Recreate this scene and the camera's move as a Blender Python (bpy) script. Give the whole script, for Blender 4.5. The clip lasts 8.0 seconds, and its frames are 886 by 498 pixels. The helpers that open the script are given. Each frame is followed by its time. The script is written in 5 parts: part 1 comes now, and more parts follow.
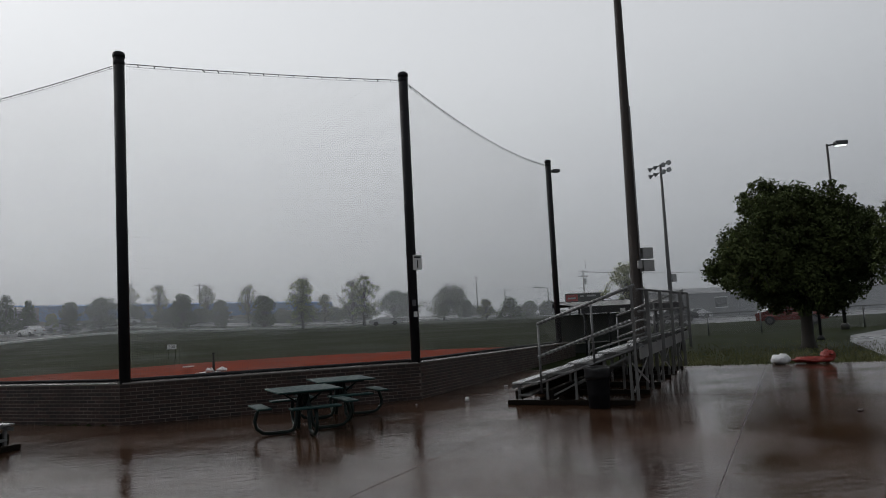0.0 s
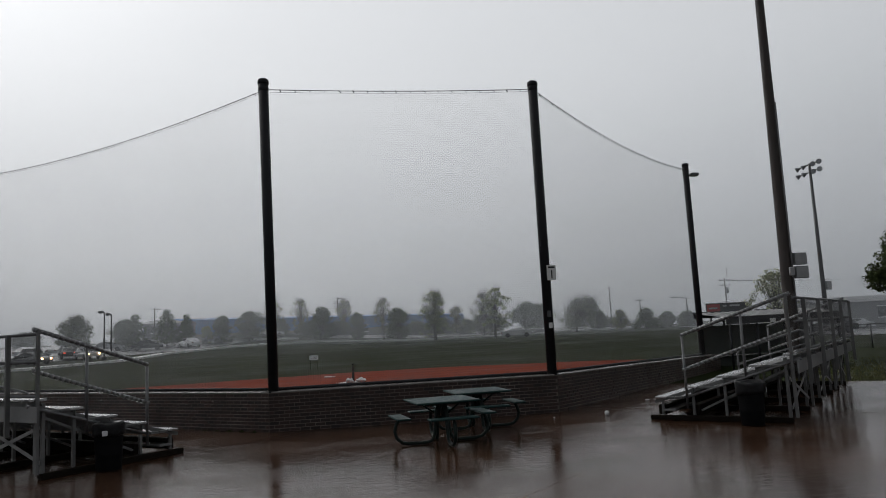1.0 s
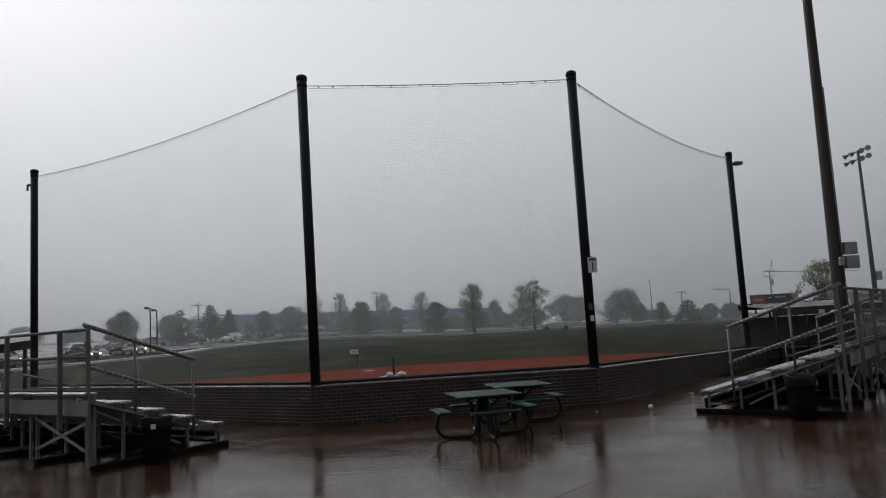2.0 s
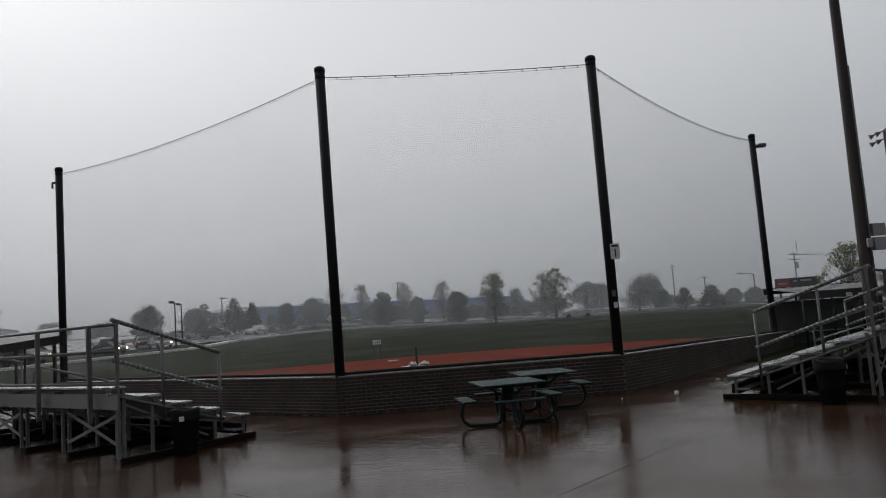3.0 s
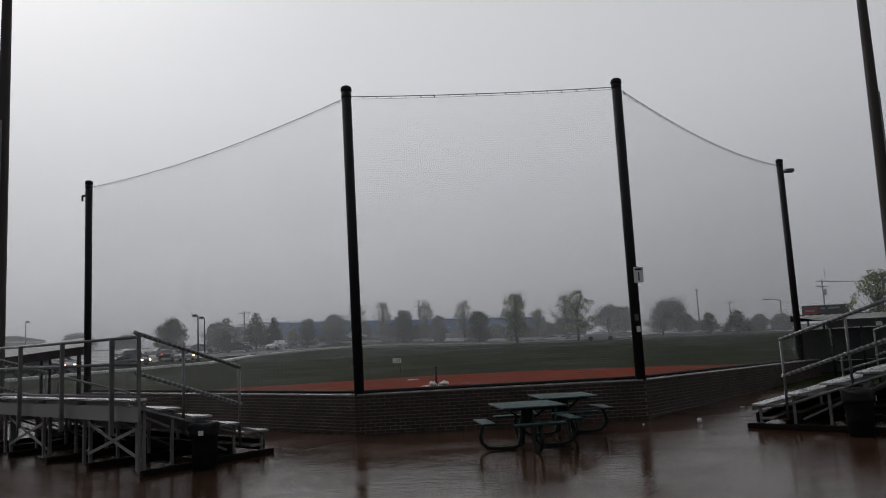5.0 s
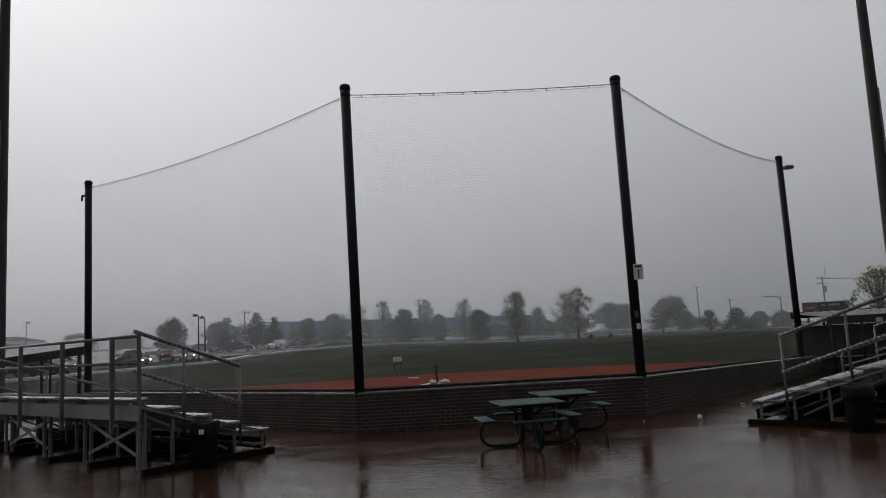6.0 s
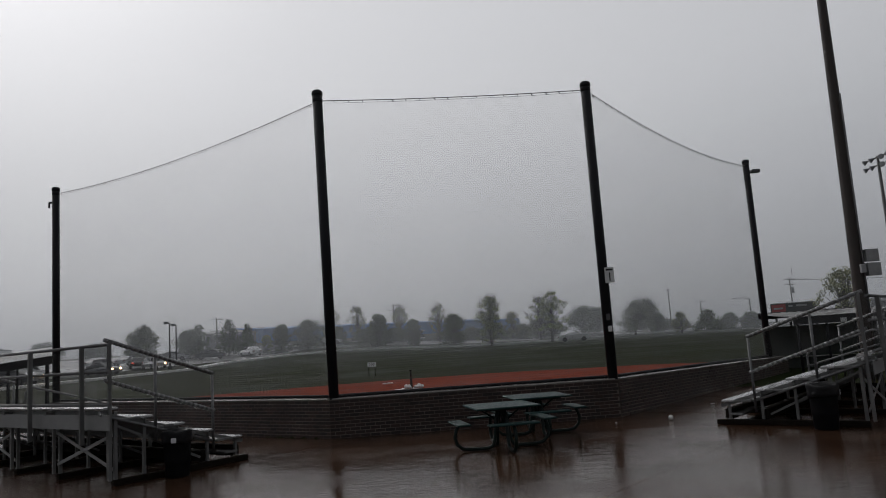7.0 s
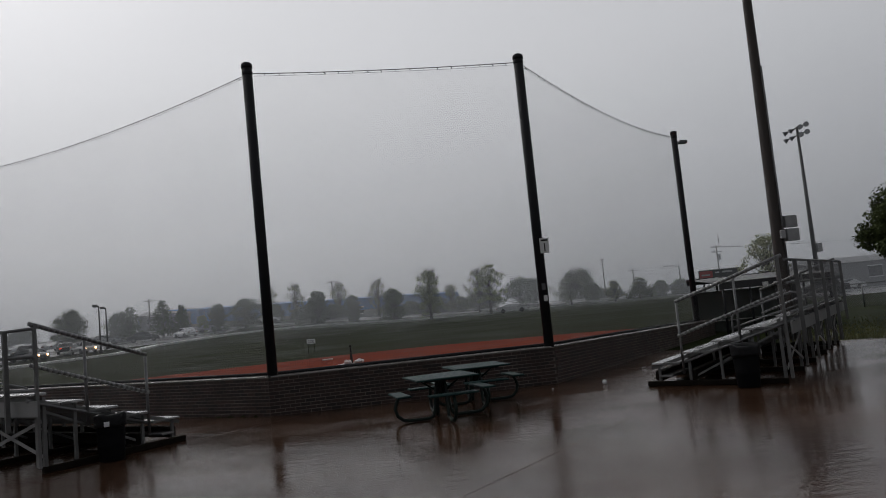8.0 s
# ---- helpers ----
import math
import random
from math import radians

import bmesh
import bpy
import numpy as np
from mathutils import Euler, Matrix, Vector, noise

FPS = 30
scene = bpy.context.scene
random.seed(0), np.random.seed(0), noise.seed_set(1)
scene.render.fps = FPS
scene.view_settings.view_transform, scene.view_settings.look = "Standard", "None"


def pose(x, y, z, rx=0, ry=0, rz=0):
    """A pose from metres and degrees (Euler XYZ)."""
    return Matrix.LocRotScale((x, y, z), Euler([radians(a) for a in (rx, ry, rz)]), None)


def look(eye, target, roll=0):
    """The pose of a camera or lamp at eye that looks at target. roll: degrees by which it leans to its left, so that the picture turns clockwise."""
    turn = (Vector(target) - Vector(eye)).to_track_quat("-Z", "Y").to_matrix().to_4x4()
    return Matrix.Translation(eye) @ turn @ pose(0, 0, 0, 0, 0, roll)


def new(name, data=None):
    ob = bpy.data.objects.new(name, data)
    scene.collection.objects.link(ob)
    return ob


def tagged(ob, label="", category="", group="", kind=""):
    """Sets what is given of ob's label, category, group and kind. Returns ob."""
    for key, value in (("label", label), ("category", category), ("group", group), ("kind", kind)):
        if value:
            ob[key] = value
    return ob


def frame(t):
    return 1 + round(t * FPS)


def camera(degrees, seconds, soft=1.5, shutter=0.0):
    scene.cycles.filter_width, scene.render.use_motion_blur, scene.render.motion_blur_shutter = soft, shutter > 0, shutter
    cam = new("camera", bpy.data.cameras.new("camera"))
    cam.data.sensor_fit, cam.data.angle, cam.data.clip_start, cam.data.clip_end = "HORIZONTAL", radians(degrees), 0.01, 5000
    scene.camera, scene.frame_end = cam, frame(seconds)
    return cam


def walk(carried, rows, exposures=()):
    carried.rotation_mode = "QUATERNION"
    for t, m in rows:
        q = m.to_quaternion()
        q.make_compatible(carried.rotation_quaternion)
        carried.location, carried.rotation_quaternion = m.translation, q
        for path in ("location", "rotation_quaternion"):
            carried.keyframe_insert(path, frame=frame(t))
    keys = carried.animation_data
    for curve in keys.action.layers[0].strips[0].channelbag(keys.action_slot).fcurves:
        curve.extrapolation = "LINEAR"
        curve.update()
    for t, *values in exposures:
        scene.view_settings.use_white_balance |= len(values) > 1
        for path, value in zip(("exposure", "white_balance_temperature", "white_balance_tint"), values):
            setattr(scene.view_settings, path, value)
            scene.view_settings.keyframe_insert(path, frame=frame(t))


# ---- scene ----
cam = camera(63.16, 8.0, soft=0.95)
PATH = [
    (0.0, pose(-0.107, -0.327, 1.766, 95.33, 2.87, -18.57)),
    (0.5, pose(-0.132, -0.261, 1.765, 94.57, 2.96, -15.17)),
    (1.0, pose(-0.165, -0.212, 1.762, 96.78, 3.00, -8.24)),
    (1.5, pose(-0.163, -0.188, 1.759, 96.55, 2.93, -6.73)),
    (1.7, pose(-0.176, -0.177, 1.762, 96.86, 2.47, -5.84)),
    (2.8, pose(-0.219, -0.129, 1.758, 94.74, 5.55, -4.02)),
    (3.0, pose(-0.223, -0.133, 1.763, 95.73, 4.20, -3.51)),
    (3.5, pose(-0.219, -0.143, 1.764, 96.18, 2.82, -3.18)),
    (4.0, pose(-0.216, -0.158, 1.768, 97.36, 2.66, -2.45)),
    (4.5, pose(-0.219, -0.150, 1.772, 97.30, 2.79, -2.37)),
    (5.8, pose(-0.204, -0.091, 1.782, 97.44, 2.81, -1.02)),
    (6.0, pose(-0.207, -0.123, 1.760, 97.25, 3.11, -1.83)),
    (6.5, pose(-0.200, -0.147, 1.770, 97.24, 3.01, -3.64)),
    (7.0, pose(-0.196, -0.185, 1.759, 97.49, 3.81, -3.83)),
    (7.5, pose(-0.177, -0.236, 1.745, 98.24, 5.17, -8.75)),
    (8.0, pose(-0.177, -0.216, 1.729, 95.09, 5.54, -8.59)),
]
walk(cam, PATH, [(0.0, 0.20, 6420, 10), (1.5, 0.12, 6420, 10), (3.5, 0.02, 6440, 11), (4.5, -0.07, 6450, 12), (6.5, -0.11, 6460, 12), (8.0, -0.05, 6460, 12)])

# ---- world and light: a heavy overcast with rain, brighter to one side ----
world = bpy.data.worlds.new("overcast")
scene.world = world
world.use_nodes = True
wn, wl = world.node_tree.nodes, world.node_tree.links
wn.clear()
w_out = wn.new("ShaderNodeOutputWorld")
w_bg = wn.new("ShaderNodeBackground")
w_sky = wn.new("ShaderNodeTexSky")
w_sky.sky_type = "NISHITA"
w_sky.sun_disc = False
w_sky.sun_elevation = radians(48)
w_sky.sun_rotation = radians(-38)
w_sky.dust_density = 6.0
w_hsv = wn.new("ShaderNodeHueSaturation")
w_hsv.inputs["Saturation"].default_value = 0.12
w_hsv.inputs["Value"].default_value = 0.030
w_co = wn.new("ShaderNodeTexCoord")
w_dot = wn.new("ShaderNodeVectorMath")
w_dot.operation = "DOT_PRODUCT"
w_dot.inputs[1].default_value = (-0.05, 0.50, 0.86)
w_noise = wn.new("ShaderNodeTexNoise")
w_noise.inputs["Scale"].default_value = 1.6
w_noise.inputs["Detail"].default_value = 3.0
w_nadd = wn.new("ShaderNodeMath")
w_nadd.operation = "MULTIPLY_ADD"
w_nadd.inputs[1].default_value = 0.10
w_ramp = wn.new("ShaderNodeValToRGB")
w_ramp.color_ramp.interpolation = "B_SPLINE"
e = w_ramp.color_ramp.elements
e[0].position, e[0].color = 0.0, (0.11, 0.117, 0.125, 1)
e[1].position, e[1].color = 1.0, (0.50, 0.511, 0.523, 1)
for p_, c_ in ((0.45, (0.135, 0.143, 0.152, 1)), (0.62, (0.19, 0.20, 0.213, 1)), (0.74, (0.335, 0.348, 0.366, 1)), (0.88, (0.475, 0.486, 0.498, 1))):
    k_ = e.new(p_)
    k_.color = c_
w_map = wn.new("ShaderNodeMapRange")
w_map.inputs["From Min"].default_value = -0.95
w_map.inputs["From Max"].default_value = 1.05
w_add = wn.new("ShaderNodeMixRGB")
w_add.blend_type = "ADD"
w_add.inputs[0].default_value = 1.0
wl.new(w_sky.outputs[0], w_hsv.inputs["Color"])
wl.new(w_co.outputs["Generated"], w_dot.inputs[0])
wl.new(w_co.outputs["Generated"], w_noise.inputs["Vector"])
wl.new(w_noise.outputs["Fac"], w_nadd.inputs[0])
wl.new(w_dot.outputs["Value"], w_nadd.inputs[2])
wl.new(w_nadd.outputs[0], w_map.inputs["Value"])
wl.new(w_map.outputs[0], w_ramp.inputs[0])
w_sep = wn.new("ShaderNodeSeparateXYZ")
wl.new(w_co.outputs["Generated"], w_sep.inputs[0])
w_zen = wn.new("ShaderNodeMapRange")
w_zen.interpolation_type = "SMOOTHSTEP"
w_zen.inputs["From Min"].default_value, w_zen.inputs["From Max"].default_value = 0.52, 0.97
w_zen.inputs["To Min"].default_value, w_zen.inputs["To Max"].default_value = 1.0, 0.20
wl.new(w_sep.outputs["Z"], w_zen.inputs["Value"])
w_mul = wn.new("ShaderNodeMixRGB")
w_mul.blend_type = "MULTIPLY"
w_mul.inputs[0].default_value = 1.0
wl.new(w_ramp.outputs[0], w_mul.inputs[1])
wl.new(w_zen.outputs[0], w_mul.inputs[2])
wl.new(w_mul.outputs[0], w_add.inputs[1])
wl.new(w_hsv.outputs[0], w_add.inputs[2])
wl.new(w_add.outputs[0], w_bg.inputs["Color"])
w_bg.inputs["Strength"].default_value = 1.02
wl.new(w_bg.outputs[0], w_out.inputs[0])

sun = new("sun", bpy.data.lights.new("sun", "SUN"))
sun.data.energy = 0.5
sun.data.angle = radians(40)
sun.data.color = (1.0, 0.98, 0.95)
sun.matrix_world = look((-30, 38, 36), (0, 0, 0))


# ---- materials ----
def mat(name, c1, c2, scale=6.0, rough=(0.5, 0.7), metal=0.0, bump=0.0, fine=80.0, stretch=(1, 1, 1), by_object=0.0, by_island=0.0, spec=0.5,
        world_space=False, coat=0.0, detail=5.0):
    m = bpy.data.materials.new(name)
    m.use_nodes = True
    n, l = m.node_tree.nodes, m.node_tree.links
    b = n["Principled BSDF"]
    co = n.new("ShaderNodeNewGeometry") if world_space else n.new("ShaderNodeTexCoord")
    vec = co.outputs["Position"] if world_space else co.outputs["Object"]
    mp = n.new("ShaderNodeMapping")
    mp.inputs["Scale"].default_value = stretch
    l.new(vec, mp.inputs["Vector"])
    big = n.new("ShaderNodeTexNoise")
    big.inputs["Scale"].default_value, big.inputs["Detail"].default_value = scale, detail
    sm = n.new("ShaderNodeTexNoise")
    sm.inputs["Scale"].default_value, sm.inputs["Detail"].default_value = fine, 3.0
    l.new(mp.outputs[0], big.inputs["Vector"])
    l.new(mp.outputs[0], sm.inputs["Vector"])
    mixf = n.new("ShaderNodeMath")
    mixf.operation = "MULTIPLY_ADD"
    mixf.inputs[1].default_value = 0.35
    l.new(sm.outputs["Fac"], mixf.inputs[0])
    half = n.new("ShaderNodeMath")
    half.operation = "MULTIPLY_ADD"
    half.inputs[1].default_value, half.inputs[2].default_value = 1.5, -0.42
    l.new(big.outputs["Fac"], half.inputs[0])
    l.new(half.outputs[0], mixf.inputs[2])
    fac = mixf.outputs[0]
    if by_object or by_island:
        if by_object:
            src = n.new("ShaderNodeObjectInfo").outputs["Random"]
        else:
            src = n.new("ShaderNodeNewGeometry").outputs["Random Per Island"]
        ad = n.new("ShaderNodeMath")
        ad.operation = "MULTIPLY_ADD"
        ad.inputs[1].default_value = by_object or by_island
        l.new(src, ad.inputs[0])
        l.new(fac, ad.inputs[2])
        sh = n.new("ShaderNodeMath")
        sh.operation = "SUBTRACT"
        sh.inputs[1].default_value = (by_object or by_island) / 2
        l.new(ad.outputs[0], sh.inputs[0])
        fac = sh.outputs[0]
    ramp = n.new("ShaderNodeMixRGB")
    ramp.use_clamp = True
    ramp.inputs[1].default_value, ramp.inputs[2].default_value = (*c1, 1), (*c2, 1)
    cl = n.new("ShaderNodeClamp")
    l.new(fac, cl.inputs[0])
    l.new(cl.outputs[0], ramp.inputs[0])
    l.new(ramp.outputs[0], b.inputs["Base Color"])
    rr = n.new("ShaderNodeMapRange")
    rr.inputs["To Min"].default_value, rr.inputs["To Max"].default_value = rough
    l.new(big.outputs["Fac"], rr.inputs["Value"])
    rr.inputs["From Min"].default_value, rr.inputs["From Max"].default_value = 0.3, 0.7
    l.new(rr.outputs[0], b.inputs["Roughness"])
    b.inputs["Metallic"].default_value = metal
    b.inputs["Specular IOR Level"].default_value = spec
    b.inputs["Coat Weight"].default_value = coat
    b.inputs["Coat Roughness"].default_value = 0.12
    if bump:
        bp = n.new("ShaderNodeBump")
        bp.inputs["Strength"].default_value = bump
        bp.inputs["Distance"].default_value = 0.01
        l.new(mixf.outputs[0], bp.inputs["Height"])
        l.new(bp.outputs[0], b.inputs["Normal"])
    return m


def wet_concrete():
    """Concrete under a film of rain: reddish silt, shallow puddles and wind ripples."""
    m = bpy.data.materials.new("wet_concrete")
    m.use_nodes = True
    n, l = m.node_tree.nodes, m.node_tree.links
    b = n["Principled BSDF"]
    pos = n.new("ShaderNodeNewGeometry").outputs["Position"]

    def noise_of(scale, detail=4.0, stretch=(1, 1, 1), turn=0.0, rough=0.5):
        mp = n.new("ShaderNodeMapping")
        mp.inputs["Scale"].default_value = stretch
        mp.inputs["Rotation"].default_value = (0, 0, turn)
        l.new(pos, mp.inputs["Vector"])
        t = n.new("ShaderNodeTexNoise")
        t.inputs["Scale"].default_value, t.inputs["Detail"].default_value, t.inputs["Roughness"].default_value = scale, detail, rough
        l.new(mp.outputs[0], t.inputs["Vector"])
        return t.outputs["Fac"]

    stain = noise_of(0.55, 6.0)
    ramp = n.new("ShaderNodeValToRGB")
    ramp.color_ramp.elements[0].position, ramp.color_ramp.elements[0].color = 0.30, (0.040, 0.019, 0.011, 1)
    ramp.color_ramp.elements[1].position, ramp.color_ramp.elements[1].color = 0.72, (0.092, 0.051, 0.031, 1)
    l.new(stain, ramp.inputs[0])
    grit = noise_of(60.0, 3.0)
    mul = n.new("ShaderNodeMixRGB")
    mul.blend_type = "MULTIPLY"
    mul.inputs[0].default_value = 0.45
    l.new(ramp.outputs[0], mul.inputs[1])
    l.new(grit, mul.inputs[2])
    l.new(mul.outputs[0], b.inputs["Base Color"])
    pud = noise_of(0.42, 4.0, (1.0, 1.6, 1.0), 0.5)
    rr = n.new("ShaderNodeMapRange")
    rr.inputs["From Min"].default_value, rr.inputs["From Max"].default_value = 0.40, 0.62
    rr.inputs["To Min"].default_value, rr.inputs["To Max"].default_value = 0.24, 0.06
    l.new(pud, rr.inputs["Value"])
    l.new(rr.outputs[0], b.inputs["Roughness"])
    b.inputs["Specular IOR Level"].default_value = 0.22
    rip = noise_of(3.2, 4.0, (1.0, 2.6, 1.0), 0.35, 0.6)
    drops = noise_of(26.0, 2.0)
    sm = n.new("ShaderNodeMath")
    sm.operation = "MULTIPLY_ADD"
    sm.inputs[1].default_value = 0.22
    l.new(drops, sm.inputs[0])
    l.new(rip, sm.inputs[2])
    bp = n.new("ShaderNodeBump")
    bp.inputs["Strength"].default_value, bp.inputs["Distance"].default_value = 0.32, 0.02
    l.new(sm.outputs[0], bp.inputs["Height"])
    l.new(bp.outputs[0], b.inputs["Normal"])
    return m


def glow(name, colour, strength):
    m = bpy.data.materials.new(name)
    m.use_nodes = True
    b = m.node_tree.nodes["Principled BSDF"]
    b.inputs["Base Color"].default_value = (*colour, 1)
    b.inputs["Emission Color"].default_value = (*colour, 1)
    b.inputs["Emission Strength"].default_value = strength
    return m


def rain_haze_material(name, amount):
    """Rain haze for a thin sheet: mostly clear, its pale colour standing for scattered sky light."""
    m = bpy.data.materials.new(name)
    m.use_nodes = True
    n, l = m.node_tree.nodes, m.node_tree.links
    n.clear()
    out = n.new("ShaderNodeOutputMaterial")
    clear = n.new("ShaderNodeBsdfTransparent")
    dif = n.new("ShaderNodeBsdfDiffuse")
    tra = n.new("ShaderNodeBsdfTranslucent")
    for s in (dif, tra):
        s.inputs["Color"].default_value = (0.80, 0.83, 0.86, 1)
    both = n.new("ShaderNodeMixShader")
    both.inputs[0].default_value = 0.5
    l.new(dif.outputs[0], both.inputs[1])
    l.new(tra.outputs[0], both.inputs[2])
    pos = n.new("ShaderNodeNewGeometry").outputs["Position"]
    mp = n.new("ShaderNodeMapping")
    mp.inputs["Scale"].default_value = (0.10, 0.10, 0.03)
    l.new(pos, mp.inputs["Vector"])
    t = n.new("ShaderNodeTexNoise")
    t.inputs["Scale"].default_value, t.inputs["Detail"].default_value = 1.0, 4.0
    l.new(mp.outputs[0], t.inputs["Vector"])
    r = n.new("ShaderNodeMapRange")
    r.inputs["To Min"].default_value, r.inputs["To Max"].default_value = amount * 0.85, amount * 1.15
    l.new(t.outputs["Fac"], r.inputs["Value"])
    sx = n.new("ShaderNodeSeparateXYZ")
    l.new(pos, sx.inputs[0])
    east = n.new("ShaderNodeMapRange")
    east.inputs["From Min"].default_value, east.inputs["From Max"].default_value = -15.0, 35.0
    east.inputs["To Min"].default_value, east.inputs["To Max"].default_value = 0.95, 1.05
    l.new(sx.outputs["X"], east.inputs["Value"])
    heavy = n.new("ShaderNodeMath")
    heavy.operation = "MULTIPLY"
    l.new(r.outputs[0], heavy.inputs[0])
    l.new(east.outputs[0], heavy.inputs[1])
    # The haze fades with height so the sky keeps its own tone.
    up = n.new("ShaderNodeMapRange")
    up.inputs["From Min"].default_value, up.inputs["From Max"].default_value = 4.0, 34.0
    up.inputs["To Min"].default_value, up.inputs["To Max"].default_value = 1.0, 0.06
    l.new(sx.outputs["Z"], up.inputs["Value"])
    thin = n.new("ShaderNodeMath")
    thin.operation = "MULTIPLY"
    l.new(heavy.outputs[0], thin.inputs[0])
    l.new(up.outputs[0], thin.inputs[1])
    mix = n.new("ShaderNodeMixShader")
    l.new(thin.outputs[0], mix.inputs[0])
    l.new(clear.outputs[0], mix.inputs[1])
    l.new(both.outputs[0], mix.inputs[2])
    l.new(mix.outputs[0], out.inputs[0])
    return m


CONCRETE = wet_concrete()
SILT = mat("wet_joint_silt", (0.020, 0.015, 0.013), (0.045, 0.035, 0.03), 8, (0.2, 0.4), world_space=True)
GRASS = mat("wet_grass", (0.006, 0.011, 0.004), (0.024, 0.030, 0.010), 0.22, (0.6, 0.85), bump=0.6, fine=14.0, world_space=True, detail=8.0, spec=0.03)
BLADE = mat("grass_blade", (0.075, 0.082, 0.022), (0.16, 0.155, 0.055), 3, (0.4, 0.6), world_space=True)
CLAY = mat("wet_red_clay", (0.130, 0.021, 0.009), (0.200, 0.038, 0.018), 0.5, (0.6, 0.85), bump=0.4, fine=22.0, world_space=True, spec=0.02)
ASPHALT = mat("wet_asphalt", (0.04, 0.04, 0.042), (0.09, 0.09, 0.095), 0.25, (0.22, 0.42), bump=0.2, fine=18.0, world_space=True)
# Kerb concrete lightened to carry the sky's sheen off the wet road.
KERB = mat("kerb_with_road_sheen", (0.62, 0.62, 0.60), (0.76, 0.76, 0.74), 1.5, (0.2, 0.4), bump=0.1, world_space=True)
BRICK = mat("wet_dark_brick", (0.010, 0.0055, 0.0045), (0.043, 0.019, 0.014), 9, (0.35, 0.65), bump=0.5, fine=120, by_object=0.9)
BRICK_FAR = mat("wet_dark_brick_far", (0.010, 0.0055, 0.0045), (0.043, 0.019, 0.014), 9, (0.35, 0.65), bump=0.5, fine=120, by_island=0.9)
MORTAR = mat("grey_mortar", (0.030, 0.022, 0.018), (0.245, 0.205, 0.18), 1.7, (0.6, 0.85), bump=0.4)
CAP = mat("wet_wall_cap", (0.16, 0.15, 0.14), (0.32, 0.30, 0.285), 5, (0.10, 0.22), bump=0.15)
BLACK_STEEL = mat("black_painted_steel", (0.008, 0.009, 0.011), (0.017, 0.018, 0.021), 7, (0.5, 0.7), bump=0.08, spec=0.25)
NET = mat("black_net_twine", (0.025, 0.025, 0.028), (0.05, 0.05, 0.055), 4, (0.5, 0.7), world_space=True)
CABLE = mat("grey_steel_cable", (0.10, 0.10, 0.10), (0.2, 0.2, 0.2), 20, (0.35, 0.5), metal=0.6)
ALU = mat("mill_aluminium", (0.45, 0.45, 0.45), (0.66, 0.66, 0.66), 5, (0.12, 0.26), metal=0.75, bump=0.12, fine=60, stretch=(0.3, 3, 3))
# Aluminium darkened to hold the shade under and behind the seats.
ALU_SHADE_TONE = mat("shade_toned_aluminium", (0.095, 0.095, 0.093), (0.20, 0.20, 0.197), 4, (0.4, 0.65), metal=0.35, bump=0.1)
GALV = mat("galvanised_tube", (0.10, 0.10, 0.102), (0.23, 0.23, 0.235), 9, (0.35, 0.55), metal=0.6, bump=0.06)
WIRE = mat("chain_link_wire", (0.08, 0.08, 0.082), (0.16, 0.16, 0.165), 9, (0.4, 0.6), metal=0.5)
TIE = mat("bright_tie_wire", (0.22, 0.22, 0.22), (0.36, 0.36, 0.36), 20, (0.3, 0.5), metal=0.6)
# Roof metal paled to stand for sky light on the visitors' dugout.
SKYLIT_METAL = mat("skylit_roof_metal", (0.46, 0.46, 0.455), (0.62, 0.62, 0.615), 3, (0.35, 0.55), bump=0.05)
# Lighter copy of the frame aluminium, for the better-lit back of the bleachers.
ALU_LIT_TONE = mat("lit_toned_aluminium", (0.18, 0.18, 0.178), (0.31, 0.31, 0.307), 4, (0.35, 0.6), metal=0.35, bump=0.1)
TIMBER = mat("wet_timber_skid", (0.007, 0.006, 0.005), (0.020, 0.016, 0.013), 5, (0.65, 0.85), bump=0.3, spec=0.05, stretch=(0.5, 4, 4))
GREEN = mat("green_plastic_mesh", (0.009, 0.026, 0.026), (0.020, 0.046, 0.045), 14, (0.4, 0.6), bump=0.12, spec=0.10)
TUBE_GREEN = mat("dark_green_tube", (0.005, 0.012, 0.010), (0.011, 0.021, 0.018), 10, (0.3, 0.45), spec=0.2)
BIN = mat("black_plastic_bin", (0.004, 0.004, 0.005), (0.010, 0.010, 0.011), 6, (0.55, 0.75), bump=0.1, spec=0.05)
BAG = mat("bin_liner", (0.008, 0.008, 0.009), (0.022, 0.022, 0.024), 14, (0.35, 0.5), bump=0.4, spec=0.2)
WHITE = mat("white_paint", (0.62, 0.62, 0.61), (0.80, 0.80, 0.79), 9, (0.35, 0.5))
WHITE_BAG = mat("white_plastic_bag", (0.62, 0.63, 0.65), (0.80, 0.80, 0.82), 11, (0.25, 0.4), bump=0.3)
RED_TARP = mat("red_plastic_tarp", (0.20, 0.018, 0.013), (0.32, 0.04, 0.03), 8, (0.25, 0.4), bump=0.3)
INK = mat("black_ink", (0.012, 0.012, 0.012), (0.025, 0.025, 0.025), 20, (0.5, 0.6))
WOODPOLE = mat("weathered_utility_pole", (0.022, 0.018, 0.016), (0.065, 0.053, 0.046), 3, (0.55, 0.8), bump=0.5, fine=30, stretch=(6, 6, 0.5))
STEELPOLE = mat("brown_steel_pole", (0.022, 0.021, 0.021), (0.05, 0.048, 0.047), 3, (0.35, 0.5), metal=0.2)
LAMPBODY = mat("lamp_housing", (0.07, 0.07, 0.072), (0.13, 0.13, 0.135), 6, (0.35, 0.5), metal=0.3)
LENS = mat("flood_lens", (0.35, 0.36, 0.38), (0.55, 0.56, 0.58), 6, (0.08, 0.15))
